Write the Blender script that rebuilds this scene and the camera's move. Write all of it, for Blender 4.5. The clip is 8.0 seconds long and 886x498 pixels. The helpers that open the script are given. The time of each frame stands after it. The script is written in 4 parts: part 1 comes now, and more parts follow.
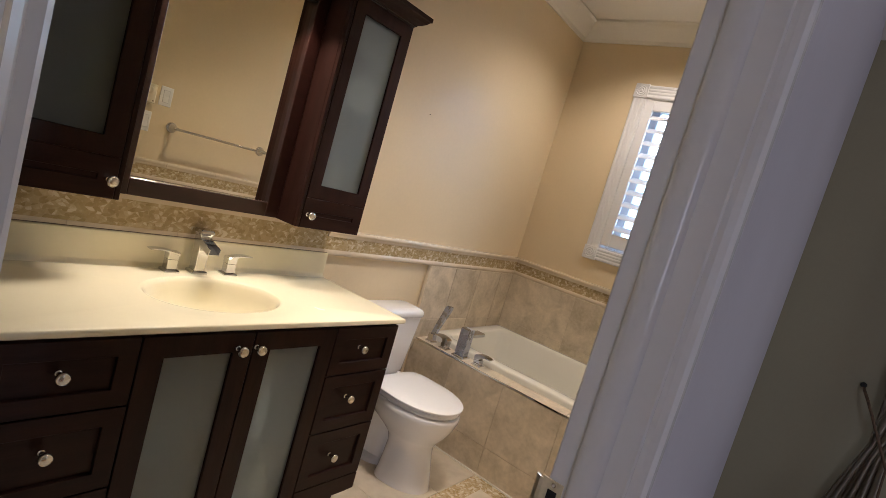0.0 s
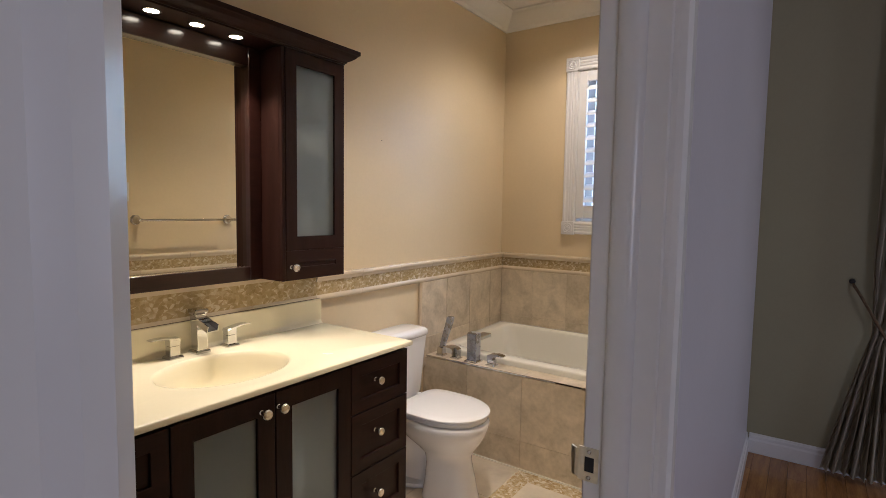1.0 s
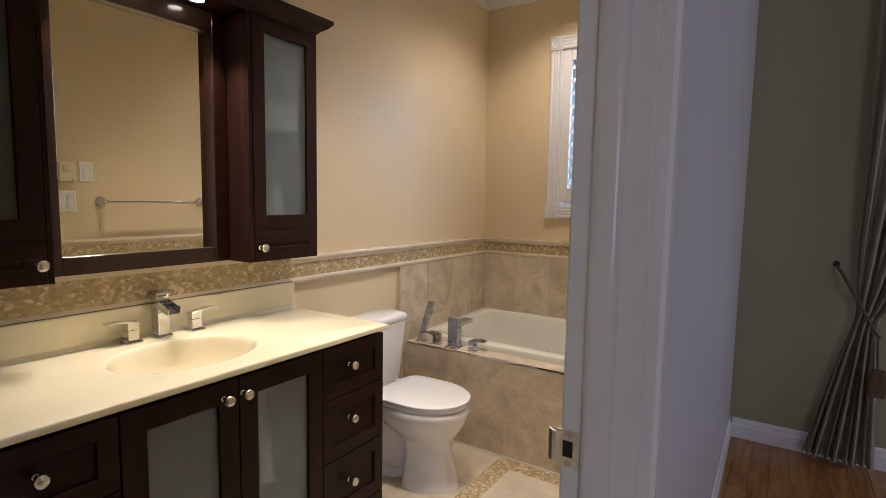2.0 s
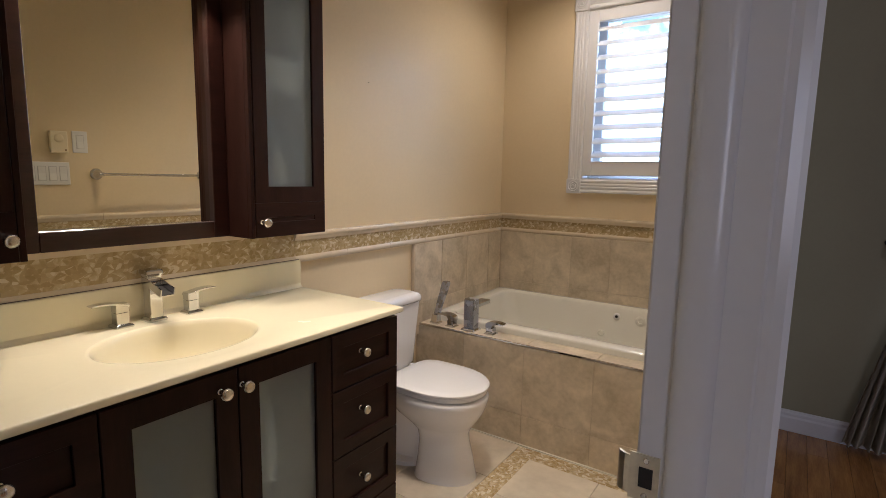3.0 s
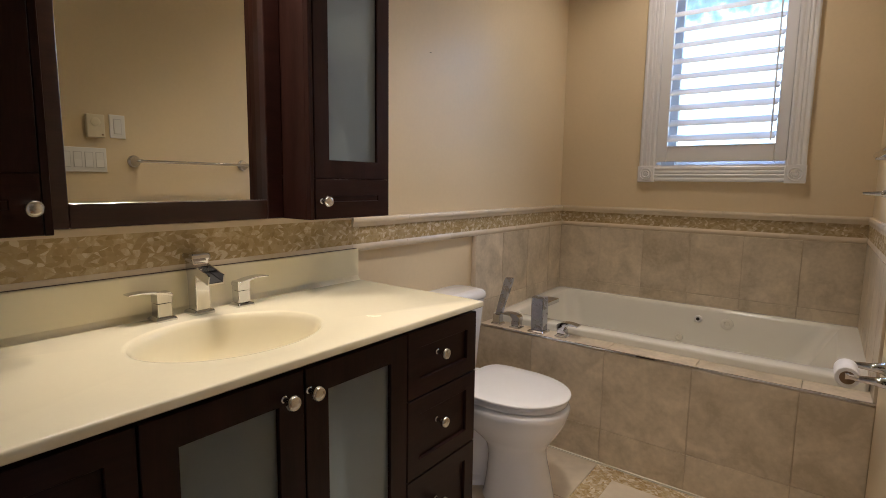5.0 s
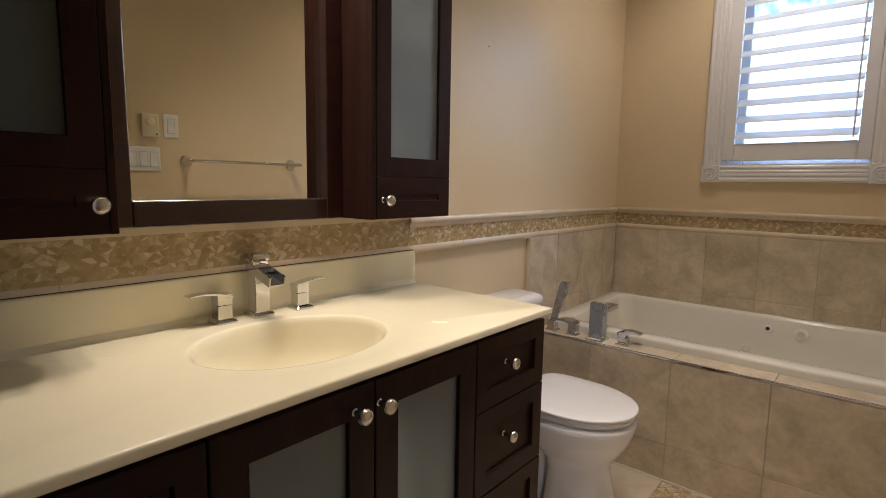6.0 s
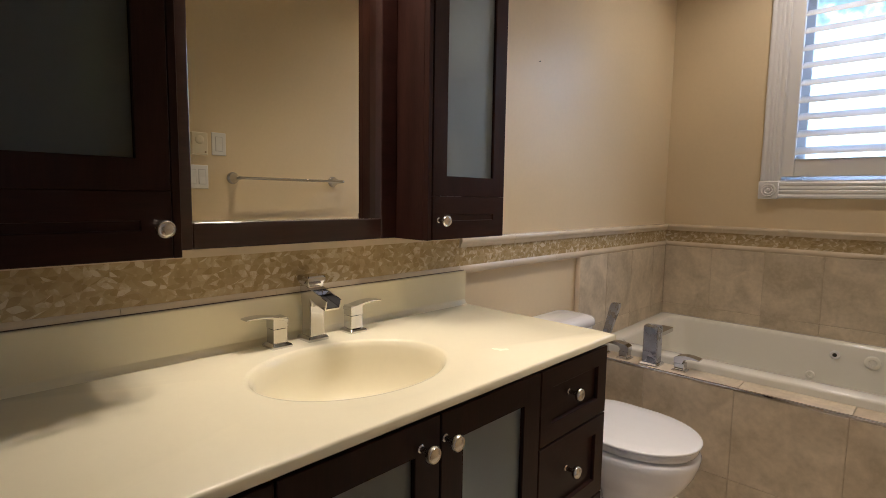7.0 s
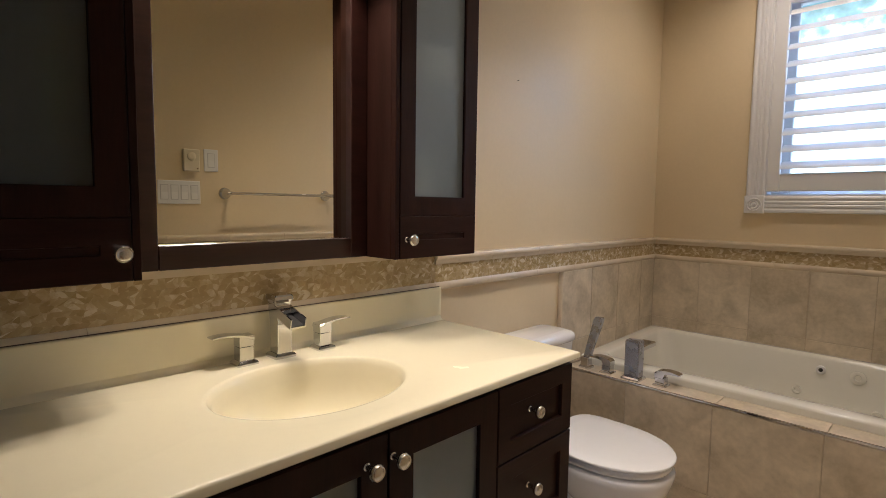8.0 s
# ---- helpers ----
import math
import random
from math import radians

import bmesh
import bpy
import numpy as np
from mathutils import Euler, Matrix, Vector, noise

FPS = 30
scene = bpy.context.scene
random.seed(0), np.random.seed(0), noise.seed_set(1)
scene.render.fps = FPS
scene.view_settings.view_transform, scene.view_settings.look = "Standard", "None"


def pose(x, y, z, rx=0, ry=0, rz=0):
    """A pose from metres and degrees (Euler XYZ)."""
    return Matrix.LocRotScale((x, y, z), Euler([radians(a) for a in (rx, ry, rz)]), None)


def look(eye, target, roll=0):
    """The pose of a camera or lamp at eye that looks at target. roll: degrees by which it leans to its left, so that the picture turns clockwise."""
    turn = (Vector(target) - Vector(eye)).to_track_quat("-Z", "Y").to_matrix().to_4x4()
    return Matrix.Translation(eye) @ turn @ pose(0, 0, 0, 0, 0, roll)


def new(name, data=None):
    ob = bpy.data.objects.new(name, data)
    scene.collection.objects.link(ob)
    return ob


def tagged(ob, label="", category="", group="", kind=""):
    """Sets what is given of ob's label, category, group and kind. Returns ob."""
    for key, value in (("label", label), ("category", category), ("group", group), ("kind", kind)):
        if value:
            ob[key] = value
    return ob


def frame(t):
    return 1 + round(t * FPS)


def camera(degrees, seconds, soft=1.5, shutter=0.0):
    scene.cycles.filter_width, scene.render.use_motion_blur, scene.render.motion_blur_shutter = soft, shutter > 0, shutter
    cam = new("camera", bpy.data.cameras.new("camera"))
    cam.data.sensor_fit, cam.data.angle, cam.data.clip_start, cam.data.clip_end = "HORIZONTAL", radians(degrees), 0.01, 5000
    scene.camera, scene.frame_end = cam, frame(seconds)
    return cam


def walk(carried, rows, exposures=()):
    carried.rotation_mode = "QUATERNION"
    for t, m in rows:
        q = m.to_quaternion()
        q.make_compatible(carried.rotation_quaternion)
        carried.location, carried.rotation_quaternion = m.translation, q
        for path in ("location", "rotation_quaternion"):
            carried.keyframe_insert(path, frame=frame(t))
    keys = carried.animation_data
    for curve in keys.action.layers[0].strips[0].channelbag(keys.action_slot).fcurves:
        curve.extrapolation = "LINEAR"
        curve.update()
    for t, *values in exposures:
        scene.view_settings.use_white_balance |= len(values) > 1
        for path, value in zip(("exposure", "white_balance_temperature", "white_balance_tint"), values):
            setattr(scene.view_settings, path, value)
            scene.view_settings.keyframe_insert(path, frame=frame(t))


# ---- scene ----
cam = camera(80.8, 8.0, soft=0.9)
PATH = [
    (0, (0.031, -0.01, 1.366), (-1.149, 1.591, 1.16), 16.3),
    (0.5, (0.057, -0.035, 1.375), (-1.162, 1.542, 1.214), 8.2),
    (1, (0.061, -0.055, 1.377), (-1.077, 1.583, 1.225), 0.9),
    (1.5, (0.063, -0.022, 1.351), (-1.025, 1.649, 1.195), 1.0),
    (3, (-0.093, 0.164, 1.304), (-1.204, 1.804, 1.031), 1.1),
    (3.5, (-0.175, 0.235, 1.272), (-1.298, 1.867, 1.005), 1.0),
    (4, (-0.243, 0.279, 1.244), (-1.376, 1.906, 0.979), 1.0),
    (4.5, (-0.309, 0.268, 1.217), (-1.463, 1.882, 0.962), 0.9),
    (6, (-0.512, 0.282, 1.188), (-1.804, 1.789, 0.941), 0.9),
    (6.5, (-0.543, 0.275, 1.199), (-1.882, 1.744, 0.971), 1.0),
    (7, (-0.602, 0.273, 1.203), (-1.982, 1.707, 1.006), 0.9),
    (7.5, (-0.582, 0.294, 1.217), (-1.979, 1.714, 1.032), 0.8),
    (8, (-0.501, 0.33, 1.235), (-1.908, 1.741, 1.071), 0.8),
]
EXPOSURE = [(0.0, 0.34), (1.6, 0.38), (3.0, 0.16), (4.5, -0.06), (8.0, -0.01)]
walk(cam, [(t, look(eye, target, roll)) for t, eye, target, roll in PATH], EXPOSURE)

# ---- light ----
world = bpy.data.worlds.new("world")
scene.world = world
world.use_nodes = True
wn = world.node_tree.nodes
sky = wn.new("ShaderNodeTexSky")
sky.sky_type = 'NISHITA'
sky.sun_disc = False
sky.sun_elevation = radians(40)
sky.sun_rotation = radians(200)
wn["Background"].inputs["Strength"].default_value = 0.08
world.node_tree.links.new(sky.outputs[0], wn["Background"].inputs["Color"])


def area_lamp(name, m, sx, sy, power, color):
    d = bpy.data.lights.new(name, 'AREA')
    d.shape, d.size, d.size_y, d.energy, d.color = 'RECTANGLE', sx, sy, power, color
    ob = new(name, d)
    ob.matrix_world = m
    return ob


def spot_lamp(name, eye, target, power, color, angle, blend, soft):
    d = bpy.data.lights.new(name, 'SPOT')
    d.energy, d.color, d.spot_size, d.spot_blend, d.shadow_soft_size = power, color, radians(angle), blend, soft
    ob = new(name, d)
    ob.matrix_world = look(eye, target)
    return ob


WARM = (1.0, 0.875, 0.785)
DAY = (0.62, 0.74, 1.0)
LIGHT_Y = (0.788, 0.934, 1.080)
for ly in LIGHT_Y:
    spot_lamp("vanity_spot", (-1.638, ly, 1.955), (-1.60, ly, 0.9), 14.4, WARM, 92, 0.8, 0.009)
spot_lamp("tub_pot_light", (-1.02, 2.80, 2.735), (-1.02, 2.78, 0), 35, WARM, 138, 0.7, 0.06)
# unseen spot added to brighten the floor, toilet and tub front
spot_lamp("centre_fill_light", (-0.98, 1.55, 2.735), (-1.06, 1.90, 0), 108, WARM, 88, 1.0, 0.12)
area_lamp("bedroom_window_daylight", look((3.24, 2.25, 1.5), (0.0, 1.6, 1.3)), 1.5, 1.35, 15, (0.77, 0.79, 1.0))
# lamp added at an assumed, unseen window to light the door jamb
area_lamp("bedroom_far_fill", look((2.3, -2.62, 1.5), (0.4, 2.0, 1.2)), 1.2, 1.35, 17, (0.70, 0.73, 1.0))

# lamps added outside, out of view, to throw blue light on the side walls
area_lamp("outside_fill", look((-2.35, 5.1, 2.9), (-0.90, 3.4, 1.78)), 1.7, 1.6, 135, (0.48, 0.58, 1.0))
area_lamp("outside_fill", look((0.10, 5.1, 2.95), (-0.90, 3.4, 1.78)), 1.7, 1.6, 58, (0.42, 0.64, 1.0))

# ---- materials ----
def mat(name, color, rough=0.5, metal=0.0, var=0.12, scale=6.0, fine=60.0, bump=0.0, bump_scale=80.0, coat=0.0,
        spec=0.5, trans=0.0, tint=None, distort=0.0, obj_random=0.0, island_random=0.0, stretch=(1, 1, 1), rough_var=0.05, ior=1.45):
    m = bpy.data.materials.new(name)
    m.use_nodes = True
    nt = m.node_tree
    nd, ln = nt.nodes, nt.links
    b = nd["Principled BSDF"]
    tc = nd.new("ShaderNodeTexCoord")
    geo = nd.new("ShaderNodeNewGeometry")
    mp = nd.new("ShaderNodeMapping")
    mp.inputs["Scale"].default_value = stretch
    ln.new(geo.outputs["Position"], mp.inputs["Vector"])
    n1 = nd.new("ShaderNodeTexNoise")
    n1.inputs["Scale"].default_value, n1.inputs["Detail"].default_value = scale, 6
    n1.inputs["Distortion"].default_value = distort
    n2 = nd.new("ShaderNodeTexNoise")
    n2.inputs["Scale"].default_value, n2.inputs["Detail"].default_value = fine, 4
    ln.new(mp.outputs[0], n1.inputs["Vector"])
    ln.new(mp.outputs[0], n2.inputs["Vector"])
    add = nd.new("ShaderNodeMath")
    add.operation = 'MULTIPLY_ADD'
    add.inputs[1].default_value = 0.4
    ln.new(n2.outputs["Fac"], add.inputs[0])
    ln.new(n1.outputs["Fac"], add.inputs[2])
    fac = add
    if obj_random or island_random:
        if obj_random:
            oi = nd.new("ShaderNodeObjectInfo")
            out, amount = oi.outputs["Random"], obj_random
        else:
            out, amount = geo.outputs["Random Per Island"], island_random
        a2 = nd.new("ShaderNodeMath")
        a2.operation = 'MULTIPLY_ADD'
        a2.inputs[1].default_value = amount
        ln.new(out, a2.inputs[0])
        a3 = nd.new("ShaderNodeMath")
        a3.operation = 'SUBTRACT'
        a3.inputs[1].default_value = amount / 2
        ln.new(fac.outputs[0], a2.inputs[2])
        ln.new(a2.outputs[0], a3.inputs[0])
        fac = a3
    ramp = nd.new("ShaderNodeValToRGB")
    c = Vector(color)
    t = Vector(tint) if tint else c
    lo, hi = t * (1 - var), c * (1 + var)
    ramp.color_ramp.elements[0].position, ramp.color_ramp.elements[1].position = 0.45, 0.95
    ramp.color_ramp.elements[0].color = (*lo, 1)
    ramp.color_ramp.elements[1].color = (*hi, 1)
    ln.new(fac.outputs[0], ramp.inputs[0])
    ln.new(ramp.outputs[0], b.inputs["Base Color"])
    rr = nd.new("ShaderNodeMapRange")
    rr.inputs["To Min"].default_value, rr.inputs["To Max"].default_value = max(0.0, rough - rough_var), min(1, rough + rough_var)
    ln.new(n1.outputs["Fac"], rr.inputs["Value"])
    ln.new(rr.outputs[0], b.inputs["Roughness"])
    b.inputs["Metallic"].default_value = metal
    b.inputs["Coat Weight"].default_value = coat
    b.inputs["Coat Roughness"].default_value = 0.14 if spec < 0.3 else 0.08
    b.inputs["Specular IOR Level"].default_value = spec
    b.inputs["Transmission Weight"].default_value = trans
    b.inputs["IOR"].default_value = ior
    if bump:
        n3 = nd.new("ShaderNodeTexNoise")
        n3.inputs["Scale"].default_value, n3.inputs["Detail"].default_value = bump_scale, 3
        ln.new(mp.outputs[0], n3.inputs["Vector"])
        bp = nd.new("ShaderNodeBump")
        bp.inputs["Strength"].default_value, bp.inputs["Distance"].default_value = bump, 0.002
        ln.new(n3.outputs["Fac"], bp.inputs["Height"])
        ln.new(bp.outputs[0], b.inputs["Normal"])
    return m


def shell(name, stops):
    """Polished shell: a tone for each chip, clouded by two sizes of noise."""
    m = bpy.data.materials.new(name)
    m.use_nodes = True
    nd, ln = m.node_tree.nodes, m.node_tree.links
    b = nd["Principled BSDF"]
    geo = nd.new("ShaderNodeNewGeometry")
    ramp = nd.new("ShaderNodeValToRGB")
    els = ramp.color_ramp.elements
    els[0].position, els[0].color = stops[0][0], (*stops[0][1], 1)
    els[1].position, els[1].color = stops[-1][0], (*stops[-1][1], 1)
    for at, colour in stops[1:-1]:
        els.new(at).color = (*colour, 1)
    big, small = nd.new("ShaderNodeTexNoise"), nd.new("ShaderNodeTexNoise")
    big.inputs["Scale"].default_value, big.inputs["Detail"].default_value = 45, 5
    small.inputs["Scale"].default_value, small.inputs["Detail"].default_value = 260, 3
    ln.new(geo.outputs["Position"], big.inputs["Vector"])
    ln.new(geo.outputs["Position"], small.inputs["Vector"])
    cloud, tone = nd.new("ShaderNodeMath"), nd.new("ShaderNodeMath")
    cloud.operation, tone.operation = 'MULTIPLY_ADD', 'MULTIPLY_ADD'
    cloud.inputs[1].default_value, cloud.inputs[2].default_value = 0.9, -0.45
    ln.new(big.outputs["Fac"], cloud.inputs[0])
    tone.inputs[1].default_value = 0.92
    ln.new(geo.outputs["Random Per Island"], tone.inputs[0])
    ln.new(cloud.outputs[0], tone.inputs[2])
    grain = nd.new("ShaderNodeMath")
    grain.operation = 'MULTIPLY_ADD'
    grain.inputs[1].default_value = 0.22
    ln.new(small.outputs["Fac"], grain.inputs[0])
    ln.new(tone.outputs[0], grain.inputs[2])
    ln.new(grain.outputs[0], ramp.inputs[0])
    ln.new(ramp.outputs[0], b.inputs["Base Color"])
    b.inputs["Roughness"].default_value = 0.27
    return m


def glow(name, color, strength):
    m = bpy.data.materials.new(name)
    m.use_nodes = True
    b = m.node_tree.nodes["Principled BSDF"]
    b.inputs["Base Color"].default_value = (*color, 1)
    b.inputs["Emission Color"].default_value = (*color, 1)
    b.inputs["Emission Strength"].default_value = strength
    return m


PAINT = mat("cream_wall_paint", (0.72, 0.59, 0.395), 0.36, var=0.04, scale=1.5, bump=0.06, bump_scale=160)
BED_PAINT = mat("grey_olive_wall_paint", (0.345, 0.318, 0.205), 0.5, var=0.04, scale=1.5, bump=0.1, bump_scale=160)
# olive wall paint made paler and bluer for the daylight falling on it
BED_DAYLIT = mat("daylit_olive_wall_paint", (0.60, 0.585, 0.635), 0.4, var=0.04, scale=1.5, bump=0.1, bump_scale=160)
WHITE = mat("white_trim_paint", (0.80, 0.79, 0.78), 0.20, var=0.03, scale=3, bump=0.05, bump_scale=60)
CEIL = mat("white_ceiling_paint", (0.80, 0.78, 0.72), 0.7, var=0.03, scale=2, bump=0.1, bump_scale=120)
TILE = mat("beige_stone_tile", (0.66, 0.565, 0.43), 0.30, var=0.09, scale=8.0, fine=55, distort=0.7, tint=(0.49, 0.41, 0.295), obj_random=0.22, bump=0.10, bump_scale=40)
GROUT = mat("beige_grout", (0.50, 0.415, 0.305), 0.9, var=0.1, scale=20, bump=0.2, bump_scale=300)
FLOOR_TILE = mat("cream_floor_tile", (0.66, 0.58, 0.46), 0.3, var=0.07, scale=5, fine=25, tint=(0.56, 0.48, 0.37), obj_random=0.15, bump=0.05, bump_scale=40)
MOULD = mat("cream_stone_moulding", (0.67, 0.565, 0.42), 0.25, var=0.08, scale=8, fine=40, bump=0.05, bump_scale=60)
CHIP = shell("shell_mosaic_chip", ((0.0, (0.34, 0.245, 0.115)), (0.40, (0.42, 0.315, 0.165)), (0.68, (0.47, 0.36, 0.205)), (0.86, (0.54, 0.43, 0.27)), (1.0, (0.66, 0.57, 0.41))))
FLOOR_CHIP = shell("floor_mosaic_chip", ((0.0, (0.42, 0.29, 0.13)), (0.35, (0.55, 0.41, 0.22)), (0.70, (0.64, 0.51, 0.32)), (1.0, (0.80, 0.71, 0.55))))
CHIP_BED = mat("mosaic_resin", (0.44, 0.33, 0.18), 0.30, var=0.2, scale=30, fine=120)
WOOD = mat("espresso_stained_wood", (0.0215, 0.0082, 0.0060), 0.40, var=0.3, scale=5, fine=40, stretch=(6, 6, 0.6), coat=0.12, spec=0.12, bump=0.05, bump_scale=60)
WOOD_H = mat("espresso_stained_wood_rail", (0.0215, 0.0082, 0.0060), 0.40, var=0.3, scale=5, fine=40, stretch=(6, 0.6, 6), coat=0.12, spec=0.12, bump=0.05, bump_scale=60)
WOOD_GLOSS = mat("lacquered_espresso_wood", (0.021, 0.0068, 0.0050), 0.33, var=0.3, scale=5, fine=40, stretch=(6, 0.6, 6), coat=1.0, spec=0.25, rough_var=0.04)
SATIN = mat("satin_grey_metal", (0.40, 0.41, 0.46), 0.27, metal=0.9, var=0.05, scale=20)
CREAM = mat("cultured_marble_top", (0.82, 0.745, 0.53), 0.26, var=0.02, scale=3, coat=0.3, rough_var=0.03)
PORCELAIN = mat("white_porcelain", (0.82, 0.81, 0.80), 0.08, var=0.015, scale=2, coat=0.5, rough_var=0.02)
ACRYLIC = mat("white_tub_acrylic", (0.77, 0.75, 0.67), 0.14, var=0.015, scale=2, coat=0.3, rough_var=0.03)
PLASTIC = mat("white_plastic", (0.78, 0.78, 0.77), 0.3, var=0.02, scale=5)
ROCKER_SHADE = mat("grey_rocker_gap", (0.52, 0.51, 0.48), 0.5, var=0.03, scale=5)
IVORY = mat("ivory_plastic", (0.76, 0.68, 0.50), 0.35, var=0.02, scale=5)
CHROME = mat("polished_chrome", (0.64, 0.64, 0.66), 0.05, metal=1.0, var=0.02, rough_var=0.03)
NICKEL = mat("brushed_nickel", (0.66, 0.63, 0.58), 0.24, metal=1.0, var=0.05, fine=200, stretch=(1, 1, 20))
BRASS = mat("antique_brass_plate", (0.72, 0.66, 0.52), 0.34, metal=1.0, var=0.12, scale=60)
GAP_SHADE = mat("brown_gap_shade", (0.10, 0.065, 0.04), 0.6, var=0.2)
# near-black, painted as shade in openings and used for dark fittings
DARK = mat("dark_shade_and_fittings", (0.02, 0.018, 0.016), 0.6, var=0.2)
MIRROR = mat("mirror_silver", (0.82, 0.79, 0.67), 0.004, metal=1.0, var=0.0, rough_var=0.003)
FROST = mat("frosted_glass", (0.63, 0.71, 0.71), 0.34, var=0.03, scale=3, trans=0.85, spec=0.35, rough_var=0.05, bump=0.05, bump_scale=200)
# dimness of the wall cabinet panes is put into this darker tint
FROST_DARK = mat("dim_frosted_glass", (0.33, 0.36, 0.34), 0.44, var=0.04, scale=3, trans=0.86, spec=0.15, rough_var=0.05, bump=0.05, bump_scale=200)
INSIDE = mat("pale_cabinet_lining", (0.55, 0.54, 0.48), 0.5, var=0.05, scale=3)
PAPER = mat("toilet_paper", (0.82, 0.80, 0.78), 0.9, var=0.03, scale=30, bump=0.3, bump_scale=200)
CARD = mat("cardboard_core", (0.22, 0.14, 0.08), 0.9, var=0.1)
OAK = mat("oak_floor", (0.44, 0.20, 0.058), 0.24, var=0.2, scale=4, fine=30, tint=(0.29, 0.12, 0.036), stretch=(8, 0.8, 1), obj_random=0.22, coat=0.3)
FABRIC = mat("taupe_curtain_fabric", (0.58, 0.52, 0.41), 0.75, var=0.08, scale=8, fine=200, bump=0.3, bump_scale=500)
ROPE = mat("brown_cord", (0.12, 0.075, 0.04), 0.8, var=0.3, scale=60, bump=0.5, bump_scale=300)
SHUTTER = mat("white_shutter_paint", (0.76, 0.76, 0.77), 0.3, var=0.02, scale=3)
GREEN = mat("green_bottle_plastic", (0.25, 0.42, 0.06), 0.4, var=0.1)
TOWEL = mat("folded_white_towel", (0.50, 0.49, 0.46), 0.95, var=0.06, scale=30, bump=0.5, bump_scale=300)
LENS = glow("lamp_lens", (1.0, 0.90, 0.76), 13)

# ---- mesh helpers ----
def bx(bm, x0, y0, z0, x1, y1, z1, bevel=0.0, seg=1):
    r = bmesh.ops.create_cube(bm, size=1.0, matrix=Matrix.Translation(((x0 + x1) / 2, (y0 + y1) / 2, (z0 + z1) / 2))
                              @ Matrix.Diagonal((abs(x1 - x0), abs(y1 - y0), abs(z1 - z0), 1)))
    if bevel:
        edges = {e for v in r["verts"] for e in v.link_edges}
        bmesh.ops.bevel(bm, geom=list(edges), offset=bevel, segments=seg, affect='EDGES', profile=0.5, clamp_overlap=True)
    return bm


def box(x0, y0, z0, x1, y1, z1, bevel=0.0, seg=1):
    return bx(bmesh.new(), x0, y0, z0, x1, y1, z1, bevel, seg)


def rings(bm, loops, cap_start=True, cap_end=True, closed=True):
    """Skins a list of loops of points."""
    vs = [[bm.verts.new(p) for p in lp] for lp in loops]
    n = len(vs[0])
    for a, b in zip(vs, vs[1:]):
        for i in range(n if closed else n - 1):
            j = (i + 1) % n
            bm.faces.new((a[i], a[j], b[j], b[i]))
    if cap_start:
        bm.faces.new(list(reversed(vs[0])))
    if cap_end:
        bm.faces.new(vs[-1])
    return bm


def lathe(bm, profile, m, n=24):
    """profile: (radius, height) pairs turned about the local z axis of m."""
    loops = [[m @ Vector((r * math.cos(2 * math.pi * i / n), r * math.sin(2 * math.pi * i / n), h)) for i in range(n)] for r, h in profile]
    return rings(bm, loops)


def tube(bm, pts, r, n=10, taper=None):
    pts = [Vector(p) for p in pts]
    loops = []
    for i, p in enumerate(pts):
        d = (pts[min(i + 1, len(pts) - 1)] - pts[max(i - 1, 0)]).normalized()
        side = d.cross(Vector((0.013, 0.02, 1))) if abs(d.z) < 0.95 else d.cross(Vector((1, 0.01, 0)))
        side.normalize()
        up = side.cross(d)
        rad = r if taper is None else r + (taper - r) * i / (len(pts) - 1)
        loops.append([p + rad * (side * math.cos(2 * math.pi * k / n) + up * math.sin(2 * math.pi * k / n)) for k in range(n)])
    return rings(bm, loops)


def sweep(bm, profile, a, b, out):
    """A profile of (out, z) points drawn straight from a to b; out: the unit vector away from the wall."""
    a, b, out = Vector(a), Vector(b), Vector(out)
    loops = [[p + out * u + Vector((0, 0, w)) for u, w in profile] for p in (a, b)]
    return rings(bm, loops)


def rrect(x0, y0, x1, y1, r, z, n=6):
    pts = []
    for cx, cy, a0 in ((x1 - r, y1 - r, 0), (x0 + r, y1 - r, 90), (x0 + r, y0 + r, 180), (x1 - r, y0 + r, 270)):
        for k in range(n + 1):
            a = radians(a0 + 90 * k / n)
            pts.append(Vector((cx + r * math.cos(a), cy + r * math.sin(a), z)))
    return pts


def egg(cx, cy, front, back, half, z, n=40, p=2.05, q=None):
    """An egg-shaped loop, long towards +x."""
    pts = []
    for i in range(n):
        a = 2 * math.pi * i / n
        c, s = math.cos(a), math.sin(a)
        e = p if c > 0 or q is None else q
        c2, s2 = math.copysign(abs(c) ** (2 / e), c), math.copysign(abs(s) ** (2 / e), s)
        pts.append(Vector((cx + (front if c > 0 else back) * c2, cy + half * s2, z)))
    return pts


def finish(name, bm, material, smooth=False):
    bmesh.ops.recalc_face_normals(bm, faces=bm.faces)
    me = bpy.data.meshes.new(name)
    bm.to_mesh(me)
    bm.free()
    me.materials.append(material)
    if smooth:
        me.polygons.foreach_set("use_smooth", [True] * len(me.polygons))
        me.set_sharp_from_angle(angle=radians(smooth if smooth > 1 else 35))
    return me


def solo(name, bm, material, label, category, kind="", group="", smooth=False):
    return tagged(new(name, finish(name, bm, material, smooth)), label, category, group, kind)


def structure(name, bm, material, label, smooth=False):
    return tagged(new(name, finish(name, bm, material, smooth)), label, name.split("_")[0], "", "structure")


def part(name, bm, material, parent, label="", smooth=False, kind=""):
    ob = new(name, finish(name, bm, material, smooth))
    ob.parent = parent
    if parent.type == 'EMPTY':
        ob.matrix_parent_inverse = parent.matrix_basis.inverted()
    return tagged(ob, label, "", "", kind)


